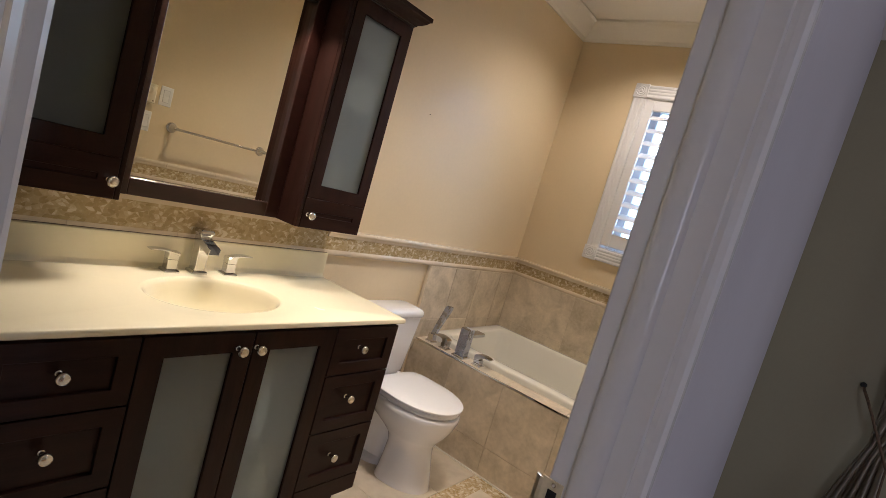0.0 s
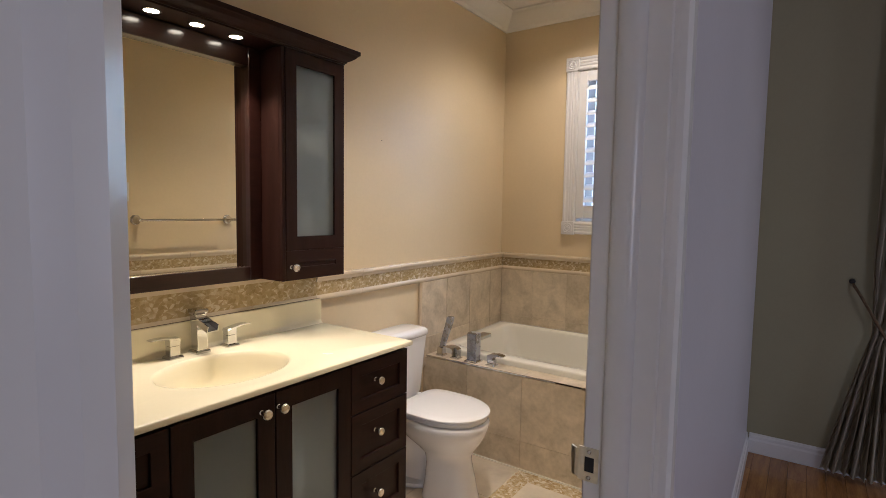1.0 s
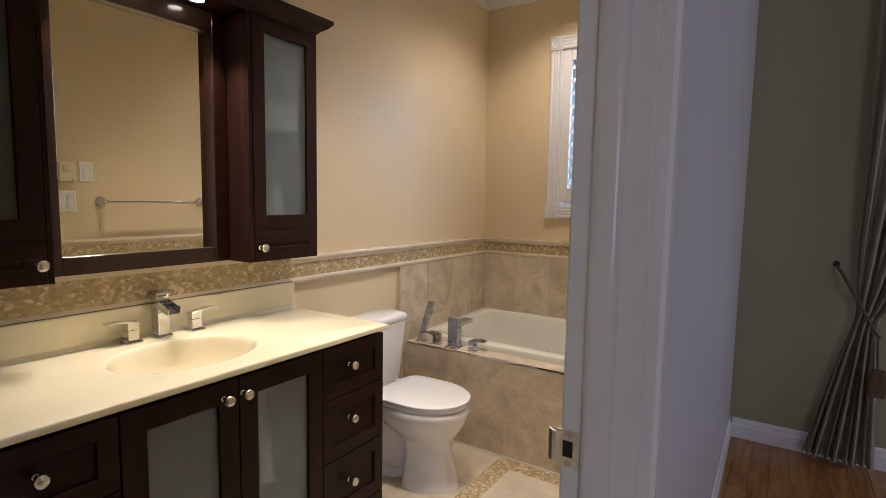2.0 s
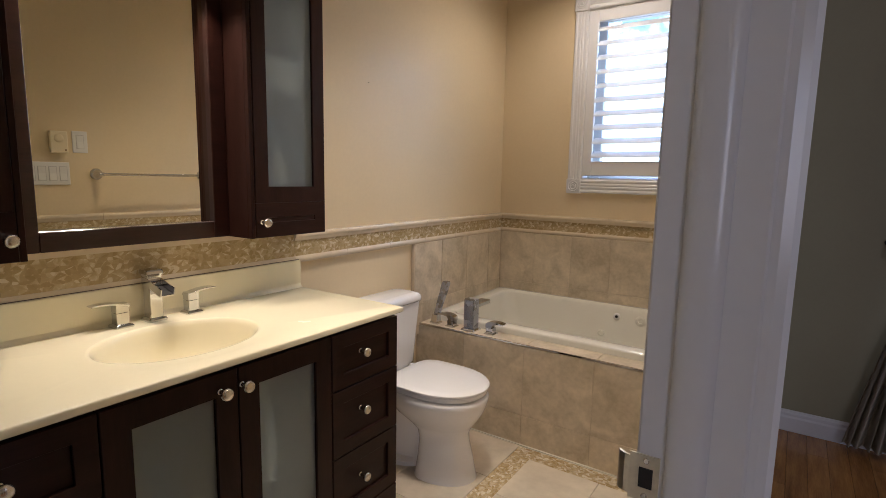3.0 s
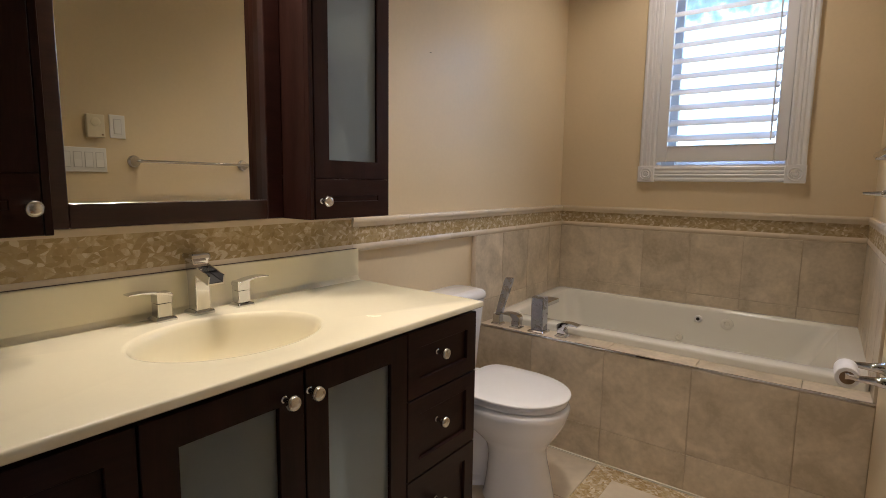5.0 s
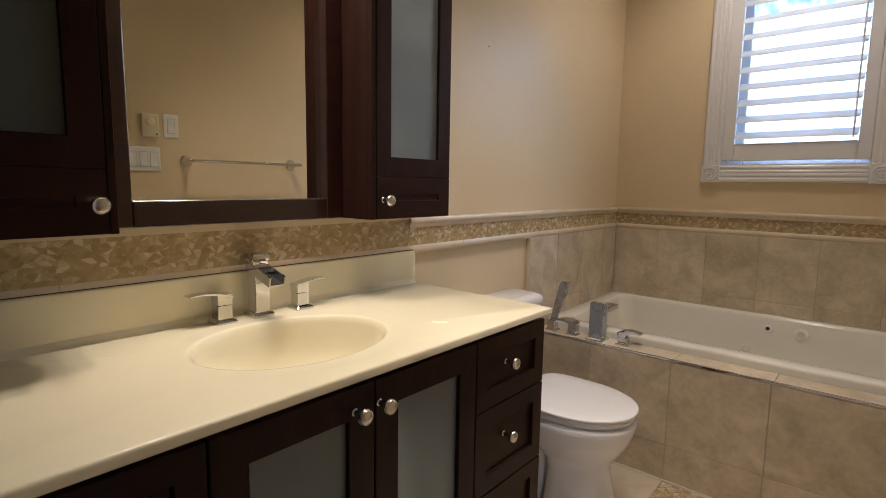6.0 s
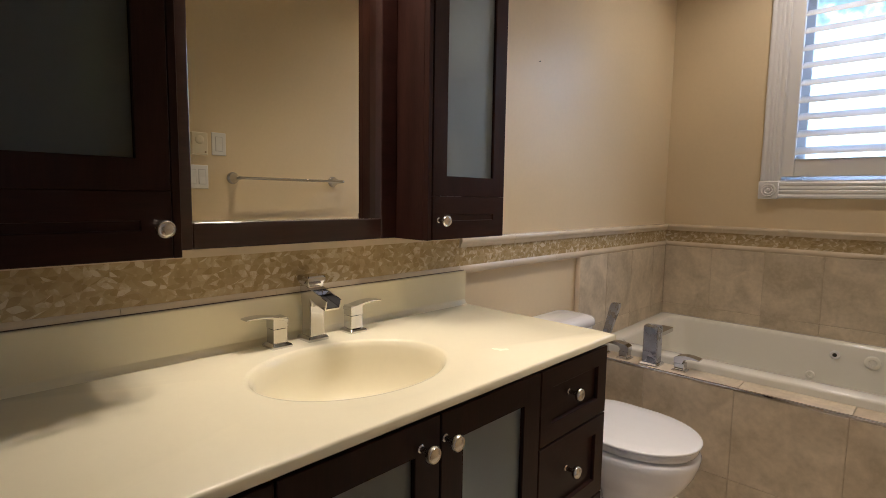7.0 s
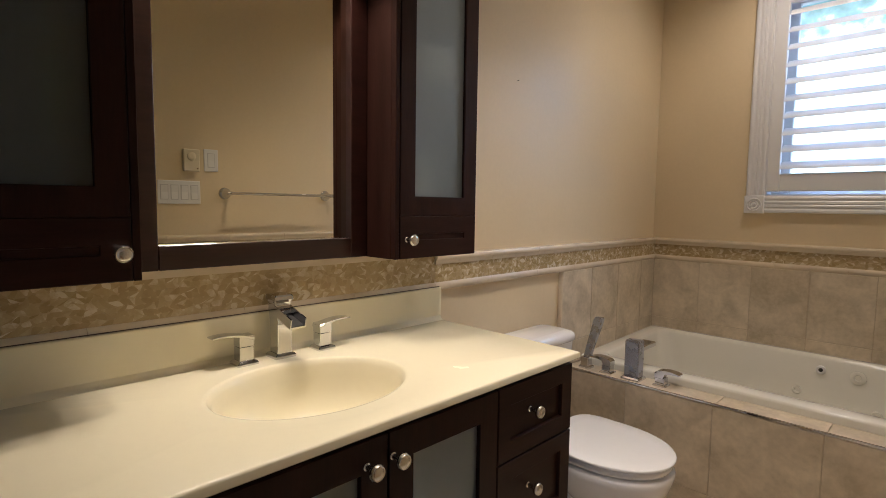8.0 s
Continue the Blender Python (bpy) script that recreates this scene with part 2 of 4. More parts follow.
def thing(name, at, label, category, group=""):
    ob = new(name)
    ob.empty_display_size = 0.05
    ob.matrix_basis = Matrix.Translation(at)
    return tagged(ob, label, category, group)


def turn_to(direction):
    return Vector(direction).to_track_quat('Z', 'Y').to_matrix().to_4x4()

# ---- structure ----
WX, BY, RX = -1.77, 3.33, -0.252     # painted faces of the vanity wall, window wall and door wall (at the window)
JX = -0.224                          # bathroom edge of the door jambs
TX, TY = -1.748, 3.308               # faces of the tiles on them
BX, BXF = -0.118, -0.155             # bedroom side of the door wall at the door and far end, askew to fit the camera's view
CEILING = 2.75
JAMB_A, JAMB_B = 0.021, 0.775         # clear door opening along y
DOOR_TOP = 2.05

structure("wall_west", box(WX - 0.12, -0.55, 0, WX, BY + 0.12, CEILING), PAINT, "cream painted wall behind the vanity")
wb = bmesh.new()
OX0, OX1, OZ0, OZ1 = -1.220, -0.596, 1.302, 2.304
bx(wb, WX, BY, 0, OX0, BY + 0.14, CEILING)
bx(wb, OX1, BY, 0, -0.155, BY + 0.14, CEILING)
bx(wb, OX0, BY, 0, OX1, BY + 0.14, OZ0)
bx(wb, OX0, BY, OZ1, OX1, BY + 0.14, CEILING)
structure("wall_north", wb, PAINT, "cream painted wall with the bathroom window")
wb = bmesh.new()
bx(wb, RX, -0.55, 0, RX + 0.045, JAMB_A - 0.02, CEILING)
bx(wb, RX, JAMB_B + 0.02, 0, RX + 0.045, BY + 0.14, CEILING)
bx(wb, RX, JAMB_A - 0.02, DOOR_TOP + 0.02, RX + 0.045, JAMB_B + 0.02, CEILING)
structure("wall_east", wb, PAINT, "cream painted wall with the bathroom doorway")
wb = bmesh.new()
rings(wb, [[Vector((x, y, z)) for x, y in ((-0.175, JAMB_B + 0.02), (BX, JAMB_B + 0.02), (BXF, BY + 0.14), (-0.175, BY + 0.14))] for z in (0, CEILING)])
bx(wb, -0.175, JAMB_A - 0.02, DOOR_TOP + 0.02, BX, JAMB_B + 0.02, CEILING)
structure("wall_bedroom_west", wb, BED_DAYLIT, "bedroom side of the doorway wall with bluish daylight painted in")
structure("wall_bedroom_return", box(-0.175, -0.55, 0, BX, JAMB_A - 0.02, CEILING), BED_PAINT, "grey-olive bedroom wall beside the doorway")
solo("threshold", box(JX, JAMB_A, -0.01, BX + 0.004, JAMB_B, 0.012, 0.004, 2), MOULD, "cream stone threshold in the doorway", "threshold")
structure("wall_south", box(WX, -0.55, 0, RX + 0.1, -0.43, CEILING), PAINT, "cream painted end wall of the bathroom")
structure("ceiling", box(WX - 0.12, -0.55, CEILING, BX, BY + 0.14, CEILING + 0.1), CEIL, "flat white painted bathroom ceiling")
structure("floor", box(WX - 0.12, -0.55, -0.10, RX + 0.10, BY, -0.006), GROUT, "beige grouted bathroom floor with cream tiles")

# bedroom
structure("floor_bedroom", box(-0.175, -2.6, -0.10, 3.2, 3.45, -0.008), DARK, "varnished oak strip floor of the bedroom")
structure("wall_bedroom_north", box(BXF - 0.015, 3.39, 0, 3.2, 3.53, CEILING), BED_PAINT, "grey-olive bedroom wall beside the curtain")
wb = bmesh.new()
bx(wb, 3.2, -2.6, 0, 3.32, 1.45, CEILING)
bx(wb, 3.2, 3.05, 0, 3.32, 3.53, CEILING)
bx(wb, 3.2, 1.45, 0, 3.32, 3.05, 0.8)
bx(wb, 3.2, 1.45, 2.2, 3.32, 3.05, CEILING)
structure("wall_bedroom_east", wb, BED_PAINT, "grey-olive bedroom wall with an assumed window opening")
# opening assumed here to hold the added daylight lamp
wb = bmesh.new()
bx(wb, -0.175, -2.72, 0, 1.65, -2.6, CEILING)
bx(wb, 2.95, -2.72, 0, 3.32, -2.6, CEILING)
bx(wb, 1.65, -2.72, 0, 2.95, -2.6, 0.8)
bx(wb, 1.65, -2.72, 2.2, 2.95, -2.6, CEILING)
structure("wall_bedroom_south", wb, BED_PAINT, "grey-olive bedroom wall with an assumed window opening")
structure("wall_bedroom_corner", box(-0.175, -2.6, 0, BX, -0.55, CEILING), BED_PAINT, "plain grey-olive bedroom wall")
structure("ceiling_bedroom", box(BX, -2.72, CEILING, 3.32, 3.53, CEILING + 0.1), CEIL, "plain white bedroom ceiling")

# the door wall and all on it, turned slightly to fit the camera's view
SKEW = Matrix.Translation((RX, BY, 0)) @ Matrix.Rotation(radians(1.4), 4, 'Z') @ Matrix.Translation((-RX, -BY, 0))


def skewed(ob):
    ob.matrix_basis = SKEW @ ob.matrix_basis
    return ob


skewed(bpy.data.objects["wall_east"])

# crown moulding
CROWN = [(0, 0), (0.012, 0), (0.018, 0.02), (0.03, 0.03), (0.06, 0.06), (0.082, 0.085), (0.09, 0.10), (0.105, 0.105), (0.105, 0.115), (0, 0.115)]
cz = CEILING - 0.115
structure("trim_crown_west", sweep(bmesh.new(), CROWN, (WX, -0.43, cz), (WX, BY, cz), (1, 0, 0)), CEIL, "white stepped crown moulding")
structure("trim_crown_north", sweep(bmesh.new(), CROWN, (WX, BY, cz), (RX, BY, cz), (0, -1, 0)), CEIL, "white stepped crown moulding")
skewed(structure("trim_crown_east", sweep(bmesh.new(), CROWN, (RX, -0.43, cz), (RX, BY, cz), (-1, 0, 0)), CEIL, "white stepped crown moulding"))

# baseboards of the bedroom
BASE = [(0, 0), (0.016, 0), (0.016, 0.075), (0.011, 0.085), (0.011, 0.10), (0.006, 0.112), (0, 0.115)]
structure("baseboard_west", sweep(bmesh.new(), BASE, (BX - 0.002, 0.90, -0.002), (BXF, 3.39, -0.002), (1, 0, 0)), WHITE, "white moulded bedroom baseboard")
structure("baseboard_north", sweep(bmesh.new(), BASE, (BXF + 0.016, 3.39, -0.002), (3.2, 3.39, -0.002), (0, -1, 0)), WHITE, "white moulded bedroom baseboard")

# door frame, casing, strike plate and open door
df = thing("door_frame", (-0.17, 0.4, 0), "white painted door frame with a moulded casing", "door frame")
df["kind"] = "structure"
part("jamb", box(JX, JAMB_B, 0, BX + 0.006, JAMB_B + 0.02, DOOR_TOP + 0.02, 0.003), WHITE, df)
part("jamb", box(JX, JAMB_A - 0.02, 0, BX + 0.006, JAMB_A, DOOR_TOP + 0.02, 0.003), WHITE, df)
part("head_jamb", box(JX + 0.002, JAMB_A, DOOR_TOP, BX + 0.004, JAMB_B, DOOR_TOP + 0.02, 0.003), WHITE, df)
STOP = [(-0.193, 0), (-0.192, 0.005), (-0.187, 0.009), (-0.179, 0.0105), (-0.166, 0.0112), (-0.156, 0.0095), (-0.150, 0.005), (-0.148, 0)]
for edge, side in ((JAMB_B, -1), (JAMB_A, 1)):
    part("door_stop", rings(bmesh.new(), [[Vector((x, edge + side * d, z)) for x, d in STOP] for z in (0, DOOR_TOP)]), WHITE, df, smooth=60)
cs = bmesh.new()
prof = [(0, 0.004), (0.014, 0.004), (0.024, 0.007), (0.030, 0.014), (0.030, 0.022), (0.026, 0.030), (0.026, 0.064), (0.023, 0.070), (0.023, 0.080), (0.014, 0.086), (0, 0.086)]
rings(cs, [[Vector((BX + u, JAMB_B + w, z)) for u, w in prof] for z in (0, DOOR_TOP + 0.09)])
part("casing", cs, WHITE, df, "moulded white casing")
cs = bmesh.new()
rings(cs, [[Vector((BX + u, JAMB_A - w, z)) for u, w in prof] for z in (0, DOOR_TOP + 0.09)])
part("casing", cs, WHITE, df, "moulded white casing")
sp = thing("strike_plate", (-0.22, JAMB_B, 0.98), "aged brass strike plate screwed to the door jamb", "strike plate")
SZ = 0.957
pl = bmesh.new()
bx(pl, -0.240, JAMB_B - 0.002, SZ - 0.029, -0.229, JAMB_B, SZ + 0.029)
bx(pl, -0.213, JAMB_B - 0.002, SZ - 0.029, -0.206, JAMB_B, SZ + 0.029)
bx(pl, -0.229, JAMB_B - 0.002, SZ + 0.013, -0.213, JAMB_B, SZ + 0.029)
bx(pl, -0.229, JAMB_B - 0.002, SZ - 0.029, -0.213, JAMB_B, SZ - 0.013)
lip = [(-0.240, 0), (-0.246, 0.001), (-0.252, 0.004), (-0.255, 0.009), (-0.253, 0.010), (-0.249, 0.006), (-0.245, 0.003), (-0.240, 0.002)]
rings(pl, [[Vector((x, JAMB_B - 0.002 + d, SZ + zz)) for x, d in lip] for zz in (-0.024, 0.024)])
part("plate", pl, BRASS, sp)
# jamb is uncut here; a flat patch carries the hole's darkness
part("latch_shade", box(-0.2295, JAMB_B - 0.0008, SZ - 0.0135, -0.2125, JAMB_B + 0.0002, SZ + 0.0135), DARK, sp, "flat dark patch painted as the shaded latch hole")
for dz in (-0.022, 0.022):
    part("screw", lathe(bmesh.new(), [(0.0036, 0), (0.0036, 0.0012), (0.0026, 0.002)], Matrix.Translation((-0.221, JAMB_B - 0.002, SZ + dz)) @ turn_to((0, -1, 0)), 12), NICKEL, sp)
sp.matrix_basis = Matrix.Translation((0.009, 0, 0)) @ sp.matrix_basis
dr = thing("door", (-0.245, 0.07, 0), "white painted door standing open into the bathroom", "door")
dr["kind"] = "structure"
part("door_leaf", box(-0.955, 0.026, 0.008, -0.25, 0.060, 2.03, 0.003), WHITE, dr)
for hz in (0.25, 1.05, 1.8):
    part("hinge", lathe(bmesh.new(), [(0.006, -0.045), (0.006, 0.045)], Matrix.Translation((-0.246, 0.022, hz)), 10), NICKEL, dr)

# ---- window ----
wf = thing("window_1", (-0.91, BY, 1.2), "white framed window with louvred shutter and rosette casing", "window")
wf["kind"] = "structure"
WC0, WC1, WCZ0, WCZ1, CW = -1.299, -0.517, 1.223, 2.384, 0.085
FLUTE = [(0, 0.002), (0.016, 0.002), (0.020, 0.008), (0.020, 0.016), (0.0170, 0.022), (0.0170, 0.026), (0.020, 0.031), (0.020, 0.039),
         (0.0170, 0.043), (0.020, 0.048), (0.020, 0.056), (0.0170, 0.060), (0.0170, 0.064), (0.020, 0.069), (0.020, 0.077), (0.016, 0.083), (0, 0.083)]
for x0 in (WC0, WC1 - CW):
    part("side_casing", rings(bmesh.new(), [[Vector((x0 + w, BY - u, z)) for u, w in FLUTE] for z in (WCZ0 + CW, WCZ1 - CW)]), SHUTTER, wf)
for z0 in (WCZ0, WCZ1 - CW):
    part("cross_casing", rings(bmesh.new(), [[Vector((x, BY - u, z0 + w)) for u, w in FLUTE] for x in (WC0 + CW, WC1 - CW)]), SHUTTER, wf)
for x0 in (WC0, WC1 - CW):
    for z0 in (WCZ0, WCZ1 - CW):
        rb = box(x0 - 0.002, BY - 0.026, z0 - 0.002, x0 + CW + 0.002, BY, z0 + CW + 0.002, 0.003)
        lathe(rb, [(0.034, -0.001), (0.034, 0.003), (0.030, 0.005), (0.027, 0.001), (0.021, 0.001), (0.018, 0.005), (0.014, 0.001), (0.010, 0.001), (0.008, 0.005), (0.002, 0.006)],
              Matrix.Translation((x0 + CW / 2, BY - 0.026, z0 + CW / 2)) @ turn_to((0, -1, 0)), 28)
        part("rosette_block", rb, SHUTTER, wf, "square block with a carved rosette", 40)
# lining, stool and outer frame
ln_ = bmesh.new()
bx(ln_, OX0, BY - 0.004, OZ0, OX0 + 0.012, BY + 0.135, OZ1)
bx(ln_, OX1 - 0.012, BY - 0.004, OZ0, OX1, BY + 0.135, OZ1)
bx(ln_, OX0 + 0.012, BY - 0.004, OZ0, OX1 - 0.012, BY + 0.135, OZ0 + 0.012)
bx(ln_, OX0 + 0.012, BY - 0.004, OZ1 - 0.012, OX1 - 0.012, BY + 0.135, OZ1)
part("window_frame", ln_, SHUTTER, wf)
of = bmesh.new()
bx(of, OX0 + 0.012, BY + 0.085, OZ0 + 0.012, OX0 + 0.088, BY + 0.125, OZ1 - 0.012, 0.003)
bx(of, OX1 - 0.062, BY + 0.085, OZ0 + 0.012, OX1 - 0.012, BY + 0.125, OZ1 - 0.012, 0.003)
bx(of, OX0 + 0.088, BY + 0.085, OZ0 + 0.012, OX1 - 0.062, BY + 0.125, OZ0 + 0.062, 0.003)
bx(of, OX0 + 0.088, BY + 0.085, OZ1 - 0.062, OX1 - 0.062, BY + 0.125, OZ1 - 0.012, 0.003)
part("window_sash", of, SHUTTER, wf)
# shutter panel
SX0, SX1, SZ0, SZ1 = -1.208, -0.602, 1.330, 2.290
sh = bmesh.new()
bx(sh, SX0, BY - 0.012, SZ0, SX0 + 0.052, BY + 0.016, SZ1, 0.004, 2)
bx(sh, SX1 - 0.052, BY - 0.012, SZ0, SX1, BY + 0.016, SZ1, 0.004, 2)
bx(sh, SX0 + 0.052, BY - 0.012, SZ0, SX1 - 0.052, BY + 0.016, SZ0 + 0.087, 0.004, 2)
bx(sh, SX0 + 0.052, BY - 0.012, SZ1 - 0.064, SX1 - 0.052, BY + 0.016, SZ1, 0.004, 2)
part("shutter_frame", sh, SHUTTER, wf)
LZ0, LZ1, NL = SZ0 + 0.087, SZ1 - 0.064, 10
for i in range(NL):
    z = LZ0 + (i + 0.5) * (LZ1 - LZ0) / NL
    tilt = radians(34)
    lp = []
    for k in range(14):
        a = 2 * math.pi * k / 14
        u, w = 0.036 * math.cos(a), 0.0055 * math.sin(a)
        lp.append((u * math.cos(tilt) - w * math.sin(tilt), u * math.sin(tilt) + w * math.cos(tilt)))
    lb = rings(bmesh.new(), [[Vector((x, BY + 0.004 + u, z + w)) for u, w in lp] for x in (SX0 + 0.054, SX1 - 0.054)])
    part("louvre", lb, SHUTTER, wf, smooth=50)
part("tilt_rod", box(SX1 - 0.075, BY - 0.036, LZ0 + 0.01, SX1 - 0.067, BY - 0.028, LZ1 - 0.01, 0.002), SHUTTER, wf)
GL = mat("window_glass", (0.9, 0.97, 1.0), 0.0, trans=1.0, var=0.0, rough_var=0.0)
gp = part("pane", box(OX0 + 0.06, BY + 0.100, OZ0 + 0.06, OX1 - 0.06, BY + 0.104, OZ1 - 0.06), GL, wf, "clear glass pane")
gp.visible_shadow = False

# distance outside: pale sky, leaves high up, unseen lower part darkened to shade louvres
bd = bpy.data.materials.new("outside_light")
bd.use_nodes = True
nt = bd.node_tree
nt.nodes.clear()
o_, e_ = nt.nodes.new("ShaderNodeOutputMaterial"), nt.nodes.new("ShaderNodeEmission")
g_, sx_, r_ = nt.nodes.new("ShaderNodeNewGeometry"), nt.nodes.new("ShaderNodeSeparateXYZ"), nt.nodes.new("ShaderNodeValToRGB")
nz_, mr_, ad_ = nt.nodes.new("ShaderNodeTexNoise"), nt.nodes.new("ShaderNodeMapRange"), nt.nodes.new("ShaderNodeMath")
nt.links.new(g_.outputs["Position"], sx_.inputs[0])
nt.links.new(g_.outputs["Position"], nz_.inputs["Vector"])
nz_.inputs["Scale"].default_value, nz_.inputs["Detail"].default_value = 5.0, 7
mr_.inputs["From Min"].default_value, mr_.inputs["From Max"].default_value = -0.6, 5.4
nt.links.new(sx_.outputs["Z"], mr_.inputs["Value"])
ad_.operation = 'MULTIPLY_ADD'
ad_.inputs[1].default_value = 0.22
nt.links.new(nz_.outputs["Fac"], ad_.inputs[0])
nt.links.new(mr_.outputs[0], ad_.inputs[2])
nt.links.new(ad_.outputs[0], r_.inputs[0])
ce = r_.color_ramp.elements
ce[0].position, ce[0].color = 0.20, (0.05, 0.06, 0.05, 1)
ce[1].position, ce[1].color = 0.34, (0.55, 0.75, 1.0, 1)
for ps, cl in ((0.715, (0.53, 0.76, 1.0, 1)), (0.79, (0.115, 0.18, 0.20, 1)), (0.87, (0.055, 0.095, 0.10, 1))):
    el = ce.new(ps)
    el.color = cl
nt.links.new(r_.outputs[0], e_.inputs["Color"])
e_.inputs["Strength"].default_value = 5.5
nt.links.new(e_.outputs[0], o_.inputs["Surface"])
bk = structure("backdrop", box(-5.5, 8.0, -1.0, 3.0, 8.05, 7.5), bd, "overexposed daylight and foliage outside")

# ---- frieze of shell mosaic between two mouldings ----
FZ0, FZ1, FZ2 = 0.950, 0.977, 1.038


def chips(length, height, size, seed, gap=0.0005, whole=0.55):
    """Irregular flat chips that fill a strip; points (along, up), then faces."""
    rnd = random.Random(seed)
    nx, nz = max(2, round(length / size)), max(2, round(height / (size * 0.85)))
    grid = {}
    for i in range(nx + 1):
        for j in range(nz + 1):
            u = length * i / nx + (0 if i in (0, nx) else rnd.uniform(-0.40, 0.40) * size + (0.5 * size * (j % 2) - 0.25 * size))
            v = height * j / nz + (0 if j in (0, nz) else rnd.uniform(-0.30, 0.30) * size)
            grid[i, j] = (min(max(u, 0), length), v)
    polys = []
    for i in range(nx):
        for j in range(nz):
            q = [grid[i, j], grid[i + 1, j], grid[i + 1, j + 1], grid[i, j + 1]]
            cut = rnd.random()
            sets = [q] if cut < whole else ([[q[0], q[1], q[2]], [q[0], q[2], q[3]]] if cut < (1 + whole) / 2 else [[q[1], q[2], q[3]], [q[1], q[3], q[0]]])
            for p in sets:
                cu, cv = sum(a for a, _ in p) / len(p), sum(b for _, b in p) / len(p)
                pts = []
                for k, (a, b) in enumerate(p):
                    na, nb = p[(k + 1) % len(p)]
                    pts.append((a * 0.8 + na * 0.2, b * 0.8 + nb * 0.2))
                    pts.append((a * 0.2 + na * 0.8, b * 0.2 + nb * 0.8))
                out = []
                for a, b in pts:
                    d = math.hypot(a - cu, b - cv) or 1
                    f = max(0.2, (d - gap) / d)
                    out.append((cu + (a - cu) * f, cv + (b - cv) * f))
                polys.append((out, rnd.uniform(0.0003, 0.0010)))
    return polys


def chip_mesh(name, polys, origin, along, up, out):
    origin, along, up, out = Vector(origin), Vector(along), Vector(up), Vector(out)
    vs, fs = [], []
    for pts, h in polys:
        b0, n = len(vs), len(pts)
        for a, b in pts:
            vs.append(origin + along * a + up * b)
        for a, b in pts:
            vs.append(origin + along * a + up * b + out * h)
        fs.append(tuple(range(b0 + n, b0 + 2 * n)))
        for k in range(n):
            fs.append((b0 + k, b0 + (k + 1) % n, b0 + n + (k + 1) % n, b0 + n + k))
    me = bpy.data.meshes.new(name)
    me.from_pydata(vs, [], fs)
    bm = bmesh.new()
    bm.from_mesh(me)
    bpy.data.meshes.remove(me)
    return bm


LOWER = [(0, 0), (0.018, 0), (0.022, 0.005), (0.0245, 0.013), (0.023, 0.021), (0.0195, 0.027), (0, 0.027)]
UPPER = [(0, 0), (0.022, 0), (0.025, 0.004), (0.0255, 0.011), (0.029, 0.015), (0.032, 0.021), (0.032, 0.028), (0.028, 0.034), (0, 0.034)]


def frieze(name, a, b, out, seed, deep=1.0, top=FZ2, upper=True):
    a, b, o = Vector(a), Vector(b), Vector(out)
    along = (b - a).normalized()
    length = (b - a).length
    t = thing(name, (*((a + b) / 2).xy, FZ0), "shell mosaic frieze between two cream stone mouldings", "tile frieze")
    t["kind"] = "structure"
    backing = bmesh.new()
    sweep(backing, [(0, FZ1 - 0.0005), (0.0185 * deep, FZ1 - 0.0005), (0.0185 * deep, top + 0.0005), (0, top + 0.0005)], a, b, o)
    part("mosaic_bed", backing, CHIP_BED, t)
    n = max(1, round(length / 0.305))
    for k in range(n):
        p, q = a + (b - a) * (k / n) + along * 0.0005, a + (b - a) * ((k + 1) / n) - along * 0.0005
        lift = Vector((0, 0, FZ0))
        part("lower_moulding", sweep(bmesh.new(), [(u * deep, w) for u, w in LOWER], p + lift, q + lift, o), MOULD, t, smooth=50)
        if upper:
            lift = Vector((0, 0, top))
            part("upper_moulding", sweep(bmesh.new(), [(u * deep, w) for u, w in UPPER], p + lift, q + lift, o), MOULD, t, smooth=50)
    if not upper:
        part("ledge_strip", sweep(bmesh.new(), [(0, top), (0.023, top), (0.023, top + 0.017), (0.019, top + 0.020), (0, top + 0.020)], a, b, o), MOULD, t, "plain cream strip below the mirror")
    part("mosaic_chips", chip_mesh("mosaic_chips", chips(length, top - FZ1, 0.0150, seed, 0.00005, 0.45), a + o * 0.0185 * deep + Vector((0, 0, FZ1)), along, (0, 0, 1), o), CHIP, t,
         "irregular beige shell chips", kind="stuff")
    return t


frieze("frieze_vanity", (WX, -0.43, 0), (WX, 1.545, 0), (1, 0, 0), 3, top=1.067, upper=False)
frieze("frieze_west", (WX, 1.545, 0), (WX, BY, 0), (1, 0, 0), 4)
frieze("frieze_north", (WX + 0.020, BY, 0), (RX - 0.008, BY, 0), (0, -1, 0), 5)
skewed(frieze("frieze_east", (RX, 0.86, 0), (RX, BY, 0), (-1, 0, 0), 7, 0.5))

# ---- vanity ----
VY0, VY1, VX = 0.285, 1.550, -1.2400
vn = thing("vanity_cabinet", (-1.5, 0.92, 0), "espresso-stained wooden vanity with drawers and frosted glass doors", "vanity")
cb = bmesh.new()
bx(cb, WX + 0.002, VY0, 0.10, VX, VY0 + 0.018, 0.823)
bx(cb, WX + 0.002, VY1 - 0.018, 0.10, VX, VY1, 0.823, 0.001)
bx(cb, WX + 0.002, VY0 + 0.018, 0.10, VX, VY1 - 0.018, 0.118)
bx(cb, VX - 0.02, VY0 + 0.018, 0.80, VX, VY1 - 0.018, 0.823)
bx(cb, WX + 0.04, 0.588, 0.118, VX, 0.604, 0.823)
bx(cb, WX + 0.04, 1.228, 0.118, VX, 1.244, 0.823)
bx(cb, WX + 0.04, VY0 + 0.02, 0.0, VX - 0.06, VY1 - 0.02, 0.10)
part("body", cb, WOOD, vn)
